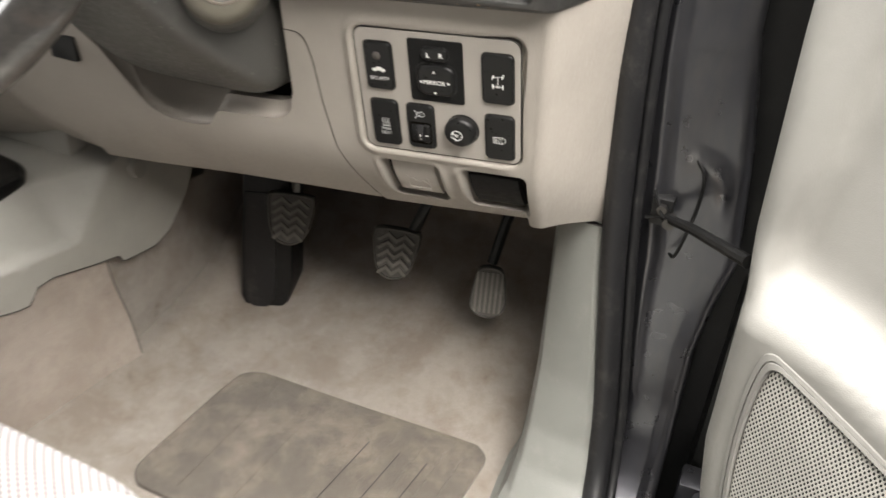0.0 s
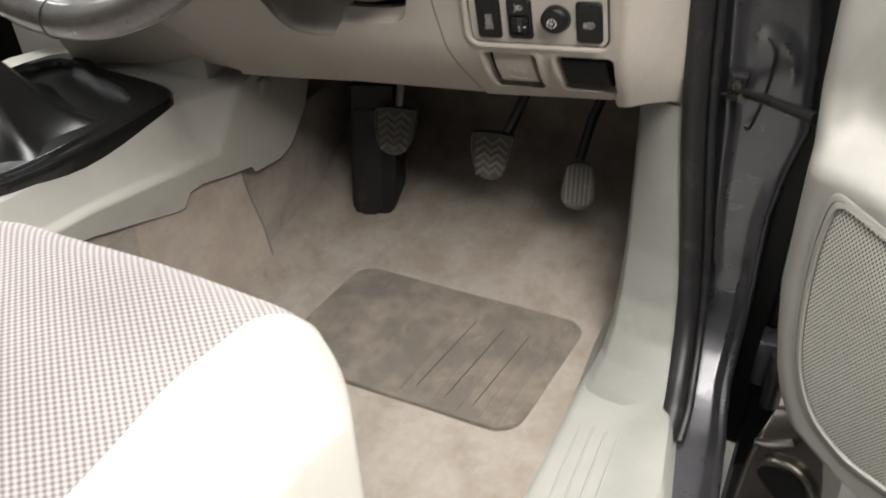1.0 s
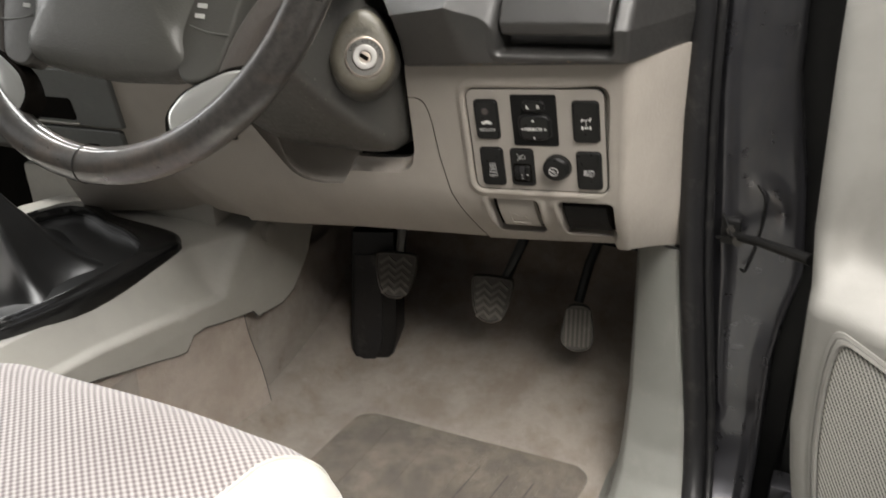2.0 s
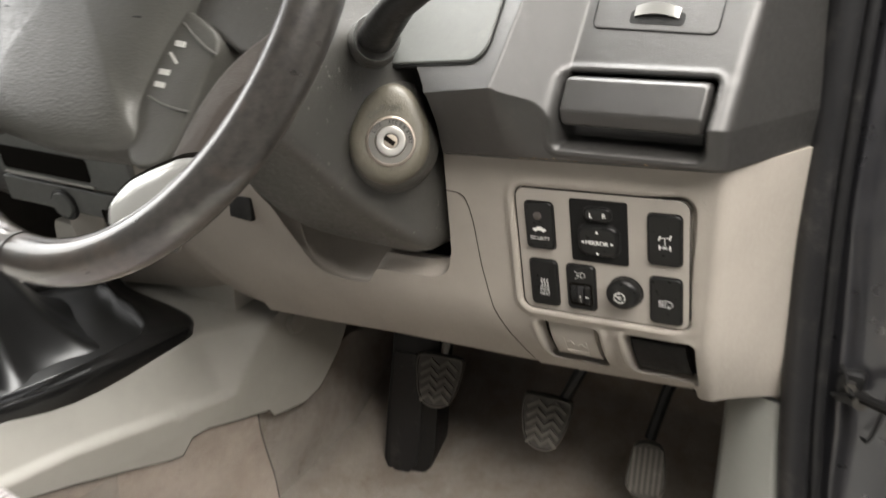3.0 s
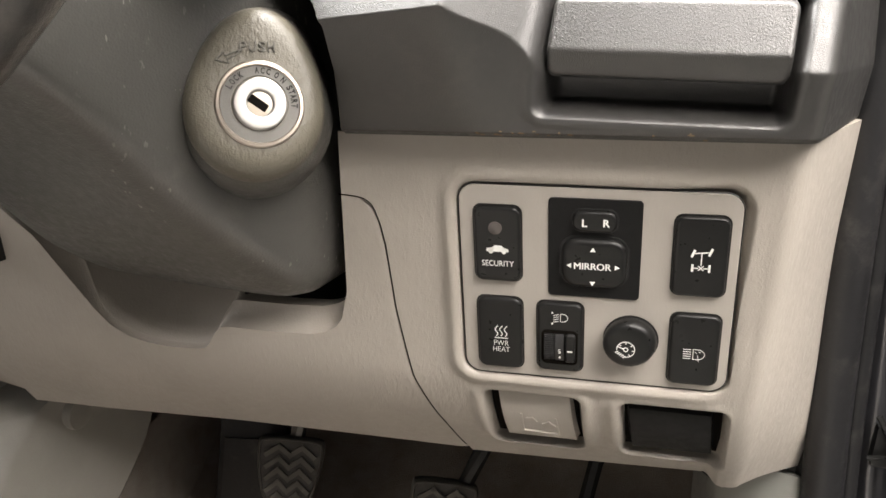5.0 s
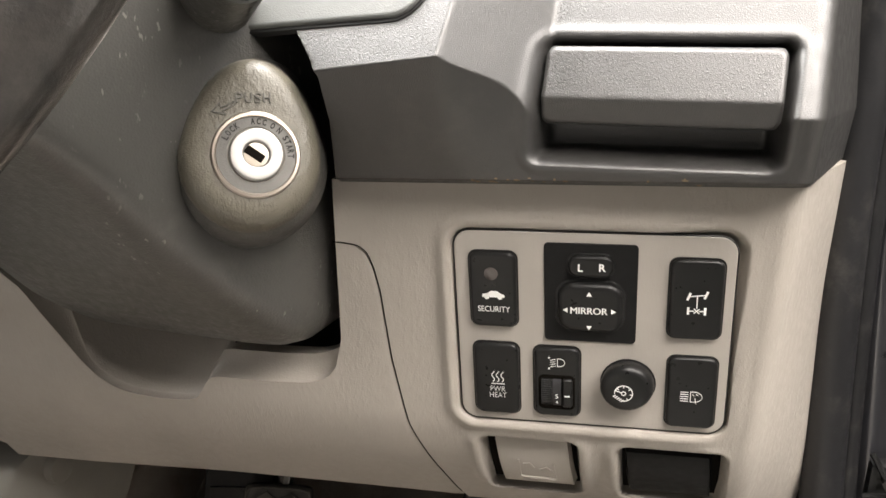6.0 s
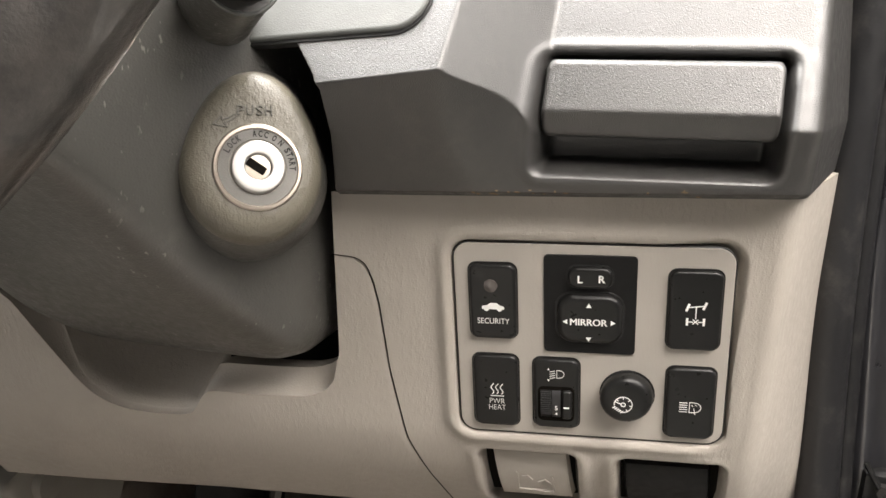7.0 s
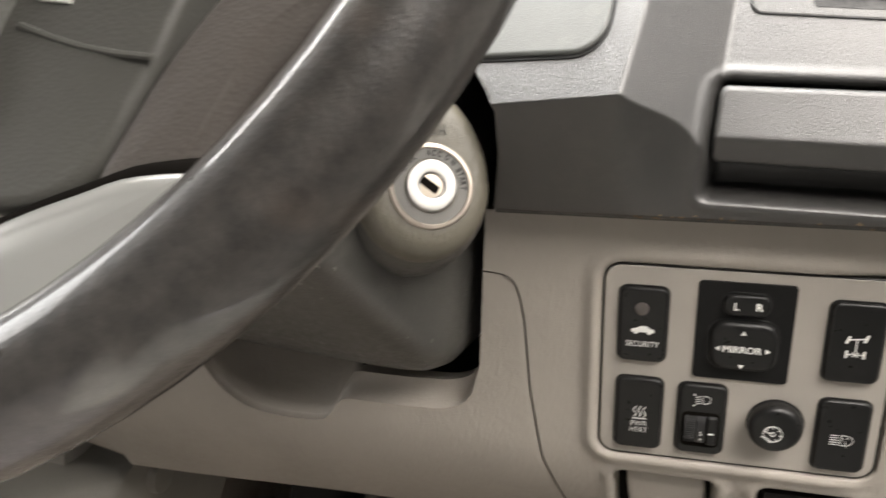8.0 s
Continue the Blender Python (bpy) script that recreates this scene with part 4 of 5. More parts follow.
for k, ch in enumerate("PUSH"):
    part("raised_letter", backed(lettering(ch, 4.4, on_key, -8.4 + 3.9 * k, 24.2 + 0.42 * k, 1.1, radians(6), 3.1, 0.01), KEY_N * -0.0008), EMBOSS_TONE, lock, "raised letter")
part("arrow", strokes([[(-19.5, 17.0), (-16.4, 21.0), (-15.6, 19.2), (-10.4, 22.4), (-10.0, 21.2), (-14.8, 17.8), (-13.8, 16.4), (-19.5, 17.0)]], 0.5, on_key, 0.0, 1.0), EMBOSS_TONE, lock)

# ---- wiper stalk ----
stalk = thing("wiper_stalk", (-0.11, -0.1, 0.62), "black control stalk behind the steering wheel", "stalk")
base_a, base_b = Vector((-0.152, -0.048, 0.622)), Vector((-0.113, -0.088, 0.634))
part("collar", tube([base_a, base_a.lerp(base_b, 0.7), base_b], [0.020, 0.0170, 0.0160], 24), SHROUD, stalk)
aim = (base_b - base_a).normalized()
side_a = aim.cross(Vector((0, 0, 1))).normalized()
side_b = side_a.cross(aim)
part("collar_rim", tube([base_b + 0.0158 * (math.cos(q) * side_a + math.sin(q) * side_b) for q in (2 * math.pi * k / 32 for k in range(32))], 0.0009, 8, closed=True), CLUSTER_GREY, stalk, "worn pale rim")
part("arm", tube([base_b, Vector((-0.098, -0.100, 0.643)), Vector((-0.070, -0.118, 0.660)), Vector((-0.02, -0.135, 0.685)), Vector((0.03, -0.145, 0.70))], [0.0138, 0.0135, 0.0118, 0.0105, 0.0115], 20, flat=0.85), BLACKP, stalk)

# ---- steering wheel ----
WC = Vector((-0.233, -0.215, 0.678))
WA = 0.4556
W_U, W_V = Vector((1, 0, 0)), Vector((0, math.sin(WA), math.cos(WA)))
W_N = W_U.cross(W_V)


def on_wheel(u, v, out):
    return WC + (W_U * u + W_V * v + W_N * out) * 0.001


wheel = thing("steering_wheel", on_wheel(0, -200, 0), "black leather steering wheel with silver lower spokes", "steering wheel")
ring = [on_wheel(187 * math.cos(q), 187 * math.sin(q), 0) for q in (2 * math.pi * k / 96 for k in range(96))]
part("rim", tube(ring, 0.0150, 20, closed=True, flat=1.0, up=W_N), WHEEL_LEATHER, wheel, "glossy worn black leather rim", angle=60)
for q in (0, math.pi, radians(-90)):
    a = [on_wheel((187 + 15.2 * math.cos(p)) * math.cos(q), (187 + 15.2 * math.cos(p)) * math.sin(q), 15.2 * math.sin(p)) for p in (2 * math.pi * k / 20 for k in range(20))]
    part("stitch_joint", tube(a, 0.0006, 6, closed=True), BLACKP, wheel)


def pad_outline(s, low=-116, high=88):
    pts = [(-104, high - 18), (-70, high), (0, high + 6), (70, high), (104, high - 18), (112, 20), (100, -22), (88, -52), (80, -82), (84, -102), (68, -113), (35, low), (0, low - 2), (-35, low), (-68, -113), (-84, -102), (-80, -82), (-88, -52), (-100, -22), (-112, 20)]
    return [(p.x * s, p.y * s) for p in smooth_line([(a, b, 0) for a, b in pts], 4, closed=True)]


part("airbag_pad", loft([[on_wheel(u, v, h) for u, v in pad_outline(s)] for s, h in ((0.96, -34), (1.0, -20), (1.0, -4), (0.99, 1.5), (0.965, 6), (0.93, 9), (0.87, 11.5), (0.78, 13.5), (0.65, 15.2), (0.45, 16.6), (0.25, 17.3), (0.02, 17.6))]), HUB, wheel, "smooth dark vinyl airbag pad", angle=60)
part("crease", tube([on_wheel(-72 + 12 * k, -36 + 0.25 * (k - 6) ** 2 * 0.4, 15.6 - abs(k - 6) * 0.35) for k in range(13)], 0.0007, 5), BLACKP, wheel)
part("hub_barrel", tube([on_wheel(0, -8, -15), on_wheel(0, -8, -55)], 0.058, 28), BLACKP, wheel)
def wheel_slab(pts, sgn, lo, hi, bevel):
    """A flat wheel part from an outline of millimetres, with rounded rim."""
    line = [(sgn * a, b) for a, b in pts]
    area = sum(line[k - 1][0] * line[k][1] - line[k][0] * line[k - 1][1] for k in range(len(line)))
    line = line if area > 0 else line[::-1]
    line = [(p.x, p.y) for p in smooth_line([(a, b, 0) for a, b in line], 4, closed=True)]
    return pad(line, on_wheel, lo, hi, bevel, 1.0)


for sgn in (1, -1):
    pod = part("switch_pod", wheel_slab(((76, -20), (100, -24), (128, -38), (124, -62), (120, -84), (112, -108), (96, -116), (80, -112), (70, -80)), sgn, -14, 3.6, 3.0), POD, wheel, "dark control pod beside the pad")
    for a, b in (((84, -75), (121, -80)), ((98, -31), (131, -47))):
        part("groove", tube([on_wheel(sgn * (a[0] + (b[0] - a[0]) * k / 4), a[1] + (b[1] - a[1]) * k / 4 - 1.5 * math.sin(k * 0.78), 4.4) for k in range(5)], 0.0008, 6), HUB, pod)
    for du, dv, w in ((100, -43, 4.0), (93.0, -60, 4.4), (92.0, -67.5, 4.4)):
        part("mark", plate_shape([(sgn * du - w, dv - 1.5), (sgn * du + w, dv - 1.9), (sgn * du + w, dv + 1.3), (sgn * du - w, dv + 1.7)], on_wheel, 3.6, 5.2), GREY_INK, pod, "pale print")
    part("mark", strokes([[(sgn * 94, -49), (sgn * 101, -54)]], 1.3, on_wheel, 3.6, 5.2), GREY_INK, pod, "pale print")
    part("side_spoke", wheel_slab(((114, -112), (118, -92), (126, -72), (142, -48), (172, -26), (184, -40), (160, -64), (144, -88), (134, -108)), sgn, -12, 3.0, 4.0), SPOKE, wheel, "brown-grey vinyl spoke")
    part("upper_spoke", wheel_slab(((96, 30), (120, 26), (172, 14), (184, -30), (150, -44), (120, -34), (98, -24)), sgn, -16, 0.0, 4.0), SHROUD, wheel)
    shape = ((76, -142), (85, -126), (98, -117), (112, -110), (126, -104), (142, -104), (130, -128), (108, -148), (86, -158))
    part("spoke_gap", wheel_slab([(107 + (a - 107) * 1.09, -126 + (b + 126) * 1.12) for a, b in shape], sgn, -12, 4.6, 3.0), SLOT, wheel, "dark gap round the silver spoke")
    part("lower_spoke", wheel_slab(shape, sgn, -12, 6.0, 5.0), SILVER, wheel, "silver painted lower spoke", angle=50)

# ---- centre console ----
console = thing("centre_console", (-0.55, -0.1, 0.0), "light grey plastic centre console", "console")
EDGE = [(-0.60, 0.23), (-0.30, 0.225), (-0.21, 0.206), (-0.15, 0.190), (-0.102, 0.176), (-0.088, 0.174), (-0.075, 0.190), (-0.055, 0.192), (-0.01, 0.181), (0.030, 0.174), (0.036, 0.163), (0.085, 0.160), (0.11, 0.17), (0.15, 0.215), (0.17, 0.25)]


def console_skin(y, b):
    """b: 0 at the wavy lower edge, 1 at the top edge, then over the top."""
    low = interp(y, EDGE)
    top = interp(y, [(-0.6, 0.290), (-0.1, 0.274), (0.05, 0.285), (0.17, 0.32)])
    xo = interp(y, [(-0.6, -0.425), (-0.2, -0.405), (0.0, -0.388), (0.17, -0.372)])
    if b <= 1:
        z = low + (top - low) * b
        crease = interp(y, [(-0.6, 0.25), (-0.2, 0.236), (-0.02, 0.217), (0.02, 0.262), (0.06, 0.30), (0.17, 0.40)])
        x = xo - 0.007 * ease(z, crease - 0.005, crease + 0.005) - 0.10 * max(0.0, z - 0.20) - 0.5 * max(0.0, z - crease)
        return Vector((x, y, z))
    q = b - 1
    crease = interp(y, [(-0.6, 0.25), (-0.2, 0.236), (-0.02, 0.217), (0.02, 0.262), (0.06, 0.30), (0.17, 0.40)])
    return Vector((xo - 0.007 * ease(top, crease - 0.005, crease + 0.005) - 0.5 * max(0.0, top - crease) - 0.10 * (top - 0.2) - 0.010 * math.sin(q * 1.5) - q * 0.30, y, top + 0.009 * math.sin(min(q * 12, math.pi / 2))))


part("side_skin", fix(backed(grid(console_skin, sorted(set(steps(-0.60, 0.17, 110))), steps(0, 1, 50) + steps(1.03, 2.0, 12)), Vector((-0.006, 0, 0)))), CONSOLE, console, angle=50)
# dark tube paints the shadow below the console's lower edge
part("edge_shadow", tube([console_skin(y, 0.0) + Vector((-0.001, 0, -0.0012)) for y in steps(-0.60, 0.14, 120)], 0.0011, 6), PEDAL_DARK, console, "painted shadow line under the wavy edge")
part("lug", tube([Vector((-0.392, 0.083, 0.268)), Vector((-0.383, 0.084, 0.268)), Vector((-0.381, 0.084, 0.268))], [0.0145, 0.0135, 0.0095], 20), CONSOLE, console)

boot = thing("gear_lever_boot", (-0.53, -0.16, 0.30), "black leather gear boot in a glossy black frame", "gear boot")
fr_pts = [(-0.437, -0.05), (-0.447, -0.018), (-0.475, -0.004), (-0.56, -0.010), (-0.66, -0.02), (-0.67, -0.30), (-0.56, -0.33), (-0.47, -0.31), (-0.437, -0.20)]
outer = [p.to_2d() for p in smooth_line([(a, b, 0) for a, b in fr_pts], 6, closed=True)]
inner_pts = [(-0.447, -0.115), (-0.455, -0.083), (-0.482, -0.062), (-0.54, -0.048), (-0.63, -0.050), (-0.64, -0.27), (-0.56, -0.30), (-0.475, -0.29), (-0.448, -0.22)]
inner = [p.to_2d() for p in smooth_line([(a, b, 0) for a, b in inner_pts], 6, closed=True)]


def frame_ring(t, h):
    return [Vector((o.x + (i.x - o.x) * t, o.y + (i.y - o.y) * t, h + 0.08 * (-0.44 - (o.x + (i.x - o.x) * t)))) for o, i in zip(outer, inner)]


part("frame", loft([frame_ring(0, 0.262), frame_ring(0.0, 0.283), frame_ring(0.03, 0.288), frame_ring(0.09, 0.2915), frame_ring(0.2, 0.2935), frame_ring(0.5, 0.2950), frame_ring(0.80, 0.2985), frame_ring(0.88, 0.3010), frame_ring(0.94, 0.3012), frame_ring(0.98, 0.2985), frame_ring(1.0, 0.290), frame_ring(1.02, 0.270)], cap=False), GLOSSY, boot, "glossy black frame", angle=50)
tip = Vector((-0.555, -0.19, 0.43))


def boot_ring(t, k):
    out = []
    for j, i in enumerate(inner):
        p = Vector((i.x, i.y, 0.286 + 0.08 * (-0.44 - i.x)))
        turn = math.atan2(i.y - tip.y, i.x - tip.x)
        q = tip.lerp(p, (1 - t) * (1 + 0.03 * math.sin(3 * turn + 2 * k) * math.sin(math.pi * t)))
        q.z = p.z + (tip.z - p.z) * (t ** 2.2) - 0.010 * math.sin(math.pi * min(1, t * 1.4))
        for at, tall in ((-0.25, 0.012), (0.75, 0.008), (2.2, 0.010), (-1.7, 0.010)):
            off = (turn - at + math.pi) % (2 * math.pi) - math.pi
            q.z += tall * math.exp(-(off / 0.2) ** 2) * math.sin(math.pi * min(1, t * 1.2))
        out.append(q)
    return out


part("boot", loft([boot_ring(t, 2.2 * t) for t in steps(0.0, 0.9, 30)]), BOOT, boot, "creased black leather", angle=70)
part("boot_base", loft([[Vector((i.x, i.y, h + 0.08 * (-0.44 - i.x))) for i in inner] for h in (0.268, 0.2885)]), BOOT, boot)
stack = thing("centre_stack", (-0.55, 0.0, 0.30), "dark lower centre stack panel", "panel")
part("face", box((-0.80, 0.07, 0.33), (-0.47, 0.16, 0.62), 0.012, 3, None), DASH_DARK, stack)
part("lower_face", box((-0.80, 0.03, 0.24), (-0.43, 0.14, 0.335), 0.012), CONSOLE, stack, "light grey lower face")


def on_stack(u, v, out):
    """Millimetres across and up the lower face of the centre stack."""
    x, z = u * 0.001, v * 0.001
    return Vector((x, 0.012 + 0.11 * x - 0.16 * (z - 0.43) - out * 0.001, z))


part("trim_panel", pad(rrect(-700, -484, 406, 437, 3, 5), on_stack, -4, 6.0, 1.5), CLUSTER_GREY, stack, "dull grey trim panel")
part("upper_trim", pad(rrect(-700, -478, 440.5, 512, 3, 5), on_stack, -4, 5.0, 2.0), CLUSTER_GREY, stack, "dull grey trim panel")
part("trim_lip", tube([on_stack(u, 443.0, 5.6) for u in range(-690, -539, 15)], 0.0016, 8), CONSOLE, stack, "light edge of the pocket")
part("pocket", pad(rrect(-690, -543, 448, 476, 5, 6), on_stack, 2, 6.2, 0.6), SLOT, stack, "dark open pocket")
part("dial_ring", tube([on_stack(-600 + 19 * math.cos(q), 414 + 17 * math.sin(q), 6.4) for q in (2 * math.pi * k / 28 for k in range(28))], 0.0024, 8, closed=True), BLACKP, stack, "dark ring")
part("dial", loft([[on_stack(-600 + r * math.cos(q), 414 + r * 0.9 * math.sin(q), h) for q in (2 * math.pi * k / 28 for k in range(28))] for r, h in ((17, 5), (17, 9), (15.5, 11), (6, 12))]), CLUSTER_GREY, stack, "round grey dial")
part("slot", pad(rrect(-540, -521, 400, 418, 2, 4), on_stack, 2, 6.5, 0.4), SLOT, stack, "small dark slot")

# ---- floor ----


def floor_z(x, y):
    toe = interp(y, [(-2, 0), (0.115, 0.0), (0.15, 0.008), (0.20, 0.022), (0.30, 0.06), (0.40, 0.12), (0.50, 0.30), (0.56, 0.60)])
    side = 0.03 * (1 - ease(x, -0.39, -0.33)) + 0.01 * (1 - ease(x, -0.36, -0.26)) * ease(y, 0.08, 0.3)
    return toe + side + 0.0016 * noise.noise(Vector((x * 14, y * 14, 0)))


single("floor", fix(grid(lambda x, y: Vector((x, y, floor_z(x, y))), steps(-0.42, 0.125, 60), sorted(set(steps(-1.2, 0.0, 40) + steps(0, 0.56, 70))))), CARPET, "stained beige-grey carpet with worn pile", "carpet", kind="structure", angle=80)
tun = thing("tunnel_carpet", (-0.40, 0.0, 0.0), "beige stained carpet on the transmission tunnel", "carpet", kind="structure")
part("tunnel_side", fix(grid(lambda y, z: Vector((-0.405 + 0.012 * noise.noise(Vector((y * 9, z * 9, 3))) - 0.05 * (z / 0.3) * ease(y, 0.1, 0.4), y, z)), steps(-0.6, 0.56, 70), [k * 0.01 for k in range(-1, 20)])), CARPET, tun, angle=80)


def flap(y, z):
    edge = interp(z, [(0.0, 0.030), (0.10, 0.026), (0.17, 0.018), (0.22, 0.015)])
    yy = -0.6 + (edge + 0.6) * y
    z = z / 0.215 * (interp(yy, EDGE) + 0.012)
    xo = interp(yy, [(-0.6, -0.425), (-0.2, -0.405), (0.0, -0.388), (0.17, -0.372)])
    fold = 0.004 * (1 - ease(y, 0.96, 1.0) * 0.5)
    return Vector((xo - 0.010 + fold + (0.013 + 0.008 * ease(y, 0.93, 1.0)) * (1 - z / 0.2) + 0.005 * noise.noise(Vector((yy * 11, z * 11, 7))), yy, z))


part("flap", fix(backed(grid(flap, steps(0, 1, 60), steps(0.0, 0.215, 20)), Vector((-0.020, 0, 0)))), FLAP, tun, "loose lighter carpet flap", angle=80)
# dark line drawn for the shadow the flap throws at its end
part("flap_shadow", tube([flap(1.0, z) + Vector((-0.002, 0.002, 0)) for z in steps(0.004, 0.20, 24)], 0.0013, 6), PEDAL_DARK, tun, "painted shadow line at the flap's edge")

# heel mat
mat_out = [p.to_2d() for p in smooth_line([(a, b, 0) for a, b in ((-0.264, 0.062), (-0.259, 0.080), (-0.243, 0.091), (-0.22, 0.094), (-0.10, 0.098), (0.042, 0.105), (0.064, 0.102), (0.076, 0.089), (0.076, 0.065), (0.071, -0.01), (0.067, -0.075), (0.062, -0.095), (0.048, -0.107), (0.024, -0.112), (-0.12, -0.119), (-0.235, -0.122), (-0.257, -0.118), (-0.269, -0.104), (-0.271, -0.085), (-0.268, 0.0))], 5, closed=True)]


def mat_ring(k, h):
    c = Vector((-0.10, -0.01))
    return [Vector((p.x + (c.x - p.x) * k, p.y + (c.y - p.y) * k, h)) for p in mat_out]


heel = thing("heel_mat", (-0.1, -0.01, 0.0), "worn brown-grey rubber heel pad on the carpet", "mat")
part("pad", loft([mat_ring(0, -0.001), mat_ring(0, 0.0035), mat_ring(0.012, 0.005), mat_ring(0.05, 0.0045)]), MAT, heel)
for x0, x1 in ((-0.205, -0.212), (-0.140, -0.150), (-0.075, -0.088), (-0.032, -0.044), (0.004, -0.010), (0.030, 0.018), (0.052, 0.042)):
    part("groove", tube([Vector((x0, 0.082, 0.0046)), Vector(((x0 + x1) / 2, -0.01, 0.0048)), Vector((x1, -0.104, 0.0046))], 0.0011, 6), MAT, heel)
for x0, x1 in ((-0.058, -0.072), (-0.018, -0.032), (0.017, 0.004)):
    part("groove", tube([Vector((x0 + 0.001, 0.05, 0.0040)), Vector((x1, -0.09, 0.0040))], 0.0009, 6), RUBBER, heel)

# ---- pedals ----
def pedal_pad(name, c, right, up, w0, w1, h, label, chevron=True):
    """A rubber-faced pedal; c its middle, w0 and w1 the widths below and above (metres)."""
    right, up = Vector(right).normalized(), Vector(up).normalized()
    out = right.cross(up).normalized()
    up = out.cross(right)
    ob = thing(name, c - up * h / 2, label, "pedal", "foot pedals")

    def at(u, v, d):
        return c + right * u + up * v + out * d

    def outline_(k):
        pts = [(-w0 / 2 + 0.012, -h / 2), (w0 / 2 - 0.012, -h / 2), (w0 / 2, -h / 2 + 0.012), ((w0 + w1) / 4 + 0.002, 0), (w1 / 2, h / 2 - 0.008), (w1 / 2 - 0.008, h / 2), (-w1 / 2 + 0.008, h / 2), (-w1 / 2, h / 2 - 0.008), (-(w0 + w1) / 4 - 0.002, 0), (-w0 / 2, -h / 2 + 0.012)]
        return [(p.x * (1 - k), p.y * (1 - k)) for p in smooth_line([(a, b, 0) for a, b in pts], 3, closed=True)]
    part("pad", loft([[at(a, b, d) for a, b in outline_(k)] for k, d in ((0.02, -0.014), (0, -0.010), (0, -0.002), (0.06, 0.001), (0.09, 0.001), (0.11, -0.001))]), PEDAL_DARK, ob)
    if chevron:
        for row in range(5):
            v0 = -h / 2 + h * (row + 1.1) / 6.2
            w = w0 + (w1 - w0) * (v0 / h + 0.5)
            zig = [(-w * 0.37 + w * 0.74 * j / 4, v0 + (0.0040 if j % 2 else -0.0040)) for j in range(5)]
            part("rib", strokes([zig], 0.0042, lambda u, v, d: at(u, v, d), -0.001, 0.0026), PEDAL, ob)
    else:
        for j in range(6):
            u = (j - 2.5) * w0 * 0.14
            part("rib", strokes([[(u, -h * 0.38), (u, h * 0.38)]], 0.0028, lambda u_, v, d: at(u_, v, d), -0.001, 0.002), PEDAL, ob)
    return ob, at


brake, bat = pedal_pad("brake_pedal", Vector((-0.109, 0.206, 0.164)), (0.92, 0.30, -0.08), (-0.06, 0.30, 0.95), 0.042, 0.060, 0.066, "brake pedal with chevron rubber pad")
part("arm", tube([bat(0.018, 0.03, -0.012), bat(0.03, 0.07, 0.0), Vector((-0.055, 0.285, 0.32)), Vector((-0.05, 0.33, 0.45))], 0.0075, 8), BLACKP, brake)
clutch, cat = pedal_pad("clutch_pedal", Vector((-0.258, 0.198, 0.175)), (0.90, 0.34, -0.06), (-0.10, 0.32, 0.94), 0.044, 0.062, 0.068, "clutch pedal with chevron rubber pad")
part("arm", tube([cat(0.004, 0.03, -0.012), cat(0.006, 0.07, 0.0), Vector((-0.245, 0.285, 0.34)), Vector((-0.24, 0.33, 0.45))], 0.0075, 8), STEEL, clutch)
accel, aat = pedal_pad("accelerator_pedal", Vector((0.014, 0.222, 0.138)), (0.93, 0.28, 0.0), (-0.08, 0.35, 0.93), 0.044, 0.034, 0.064, "accelerator pedal with ribbed rubber pad", False)
part("arm", tube([aat(0.0, 0.035, -0.012), aat(0.012, 0.09, -0.01), Vector((0.045, 0.33, 0.34))], 0.007, 8), BLACKP, accel)

rest = thing("foot_rest", (-0.31, 0.23, 0.03), "black plastic foot rest beside the clutch", "foot rest")
rr = [(-0.037, 0.022), (-0.031, 0.010), (-0.004, -0.004), (0.014, -0.002), (0.031, 0.016), (0.037, 0.042), (0.036, 0.10), (0.030, 0.215), (-0.036, 0.215), (-0.038, 0.10)]


def on_rest(u, v, d):
    o = Vector((-0.306, 0.200, 0.012))
    right, up = Vector((0.93, 0.30, 0.02)).normalized(), Vector((-0.02, 0.16, 0.98)).normalized()
    return o + right * u + up * v + right.cross(up) * d


part("body", loft([[on_rest(u * k, v * k2, d) for u, v in rr] for k, k2, d in ((1.0, 1.0, -0.05), (1.0, 1.0, 0.0), (0.94, 0.99, 0.006), (0.84, 0.97, 0.007))]), BLACKP, rest)
part("face", loft([[on_rest(u * k - 0.008, v * 0.8 + 0.006, d) for u, v in rr] for k, d in ((0.62, 0.003), (0.60, 0.009), (0.52, 0.010))]), RUBBER, rest)

# black sheet that paints the dark of the upper footwell
single("bulkhead_shade", fix(backed(grid(lambda x, b: Vector((x, interp(b, [(0, 0.42), (0.2, 0.44), (0.5, 0.47), (1, 0.48)]), interp(b, [(0, 0.175), (0.2, 0.21), (0.5, 0.30), (1, 0.47)]) + 0.03 * ease(-x, 0.28, 0.40))), steps(-0.40, 0.12, 20), steps(0, 1, 12)), Vector((0, 0.01, 0)))), MATT_BLACK, "black sheet for the shade behind the pedals", "insulation", kind="structure")

# ---- kick panel, sill, seal, door pillar ----
KICK_ROWS = [(0.326, 0.099, 0.150, 0.151, 0.122), (0.30, 0.100, 0.148, 0.153, 0.118), (0.22, 0.104, 0.138, 0.163, 0.112), (0.14, 0.109, 0.122, 0.175, 0.104), (0.08, 0.112, 0.098, 0.186, 0.086),
             (0.045, 0.114, 0.072, 0.193, 0.062), (0.020, 0.113, 0.044, 0.200, 0.030), (0.006, 0.108, 0.010, 0.207, 0.0), (0.0, 0.104, -0.03, 0.213, -0.03)]


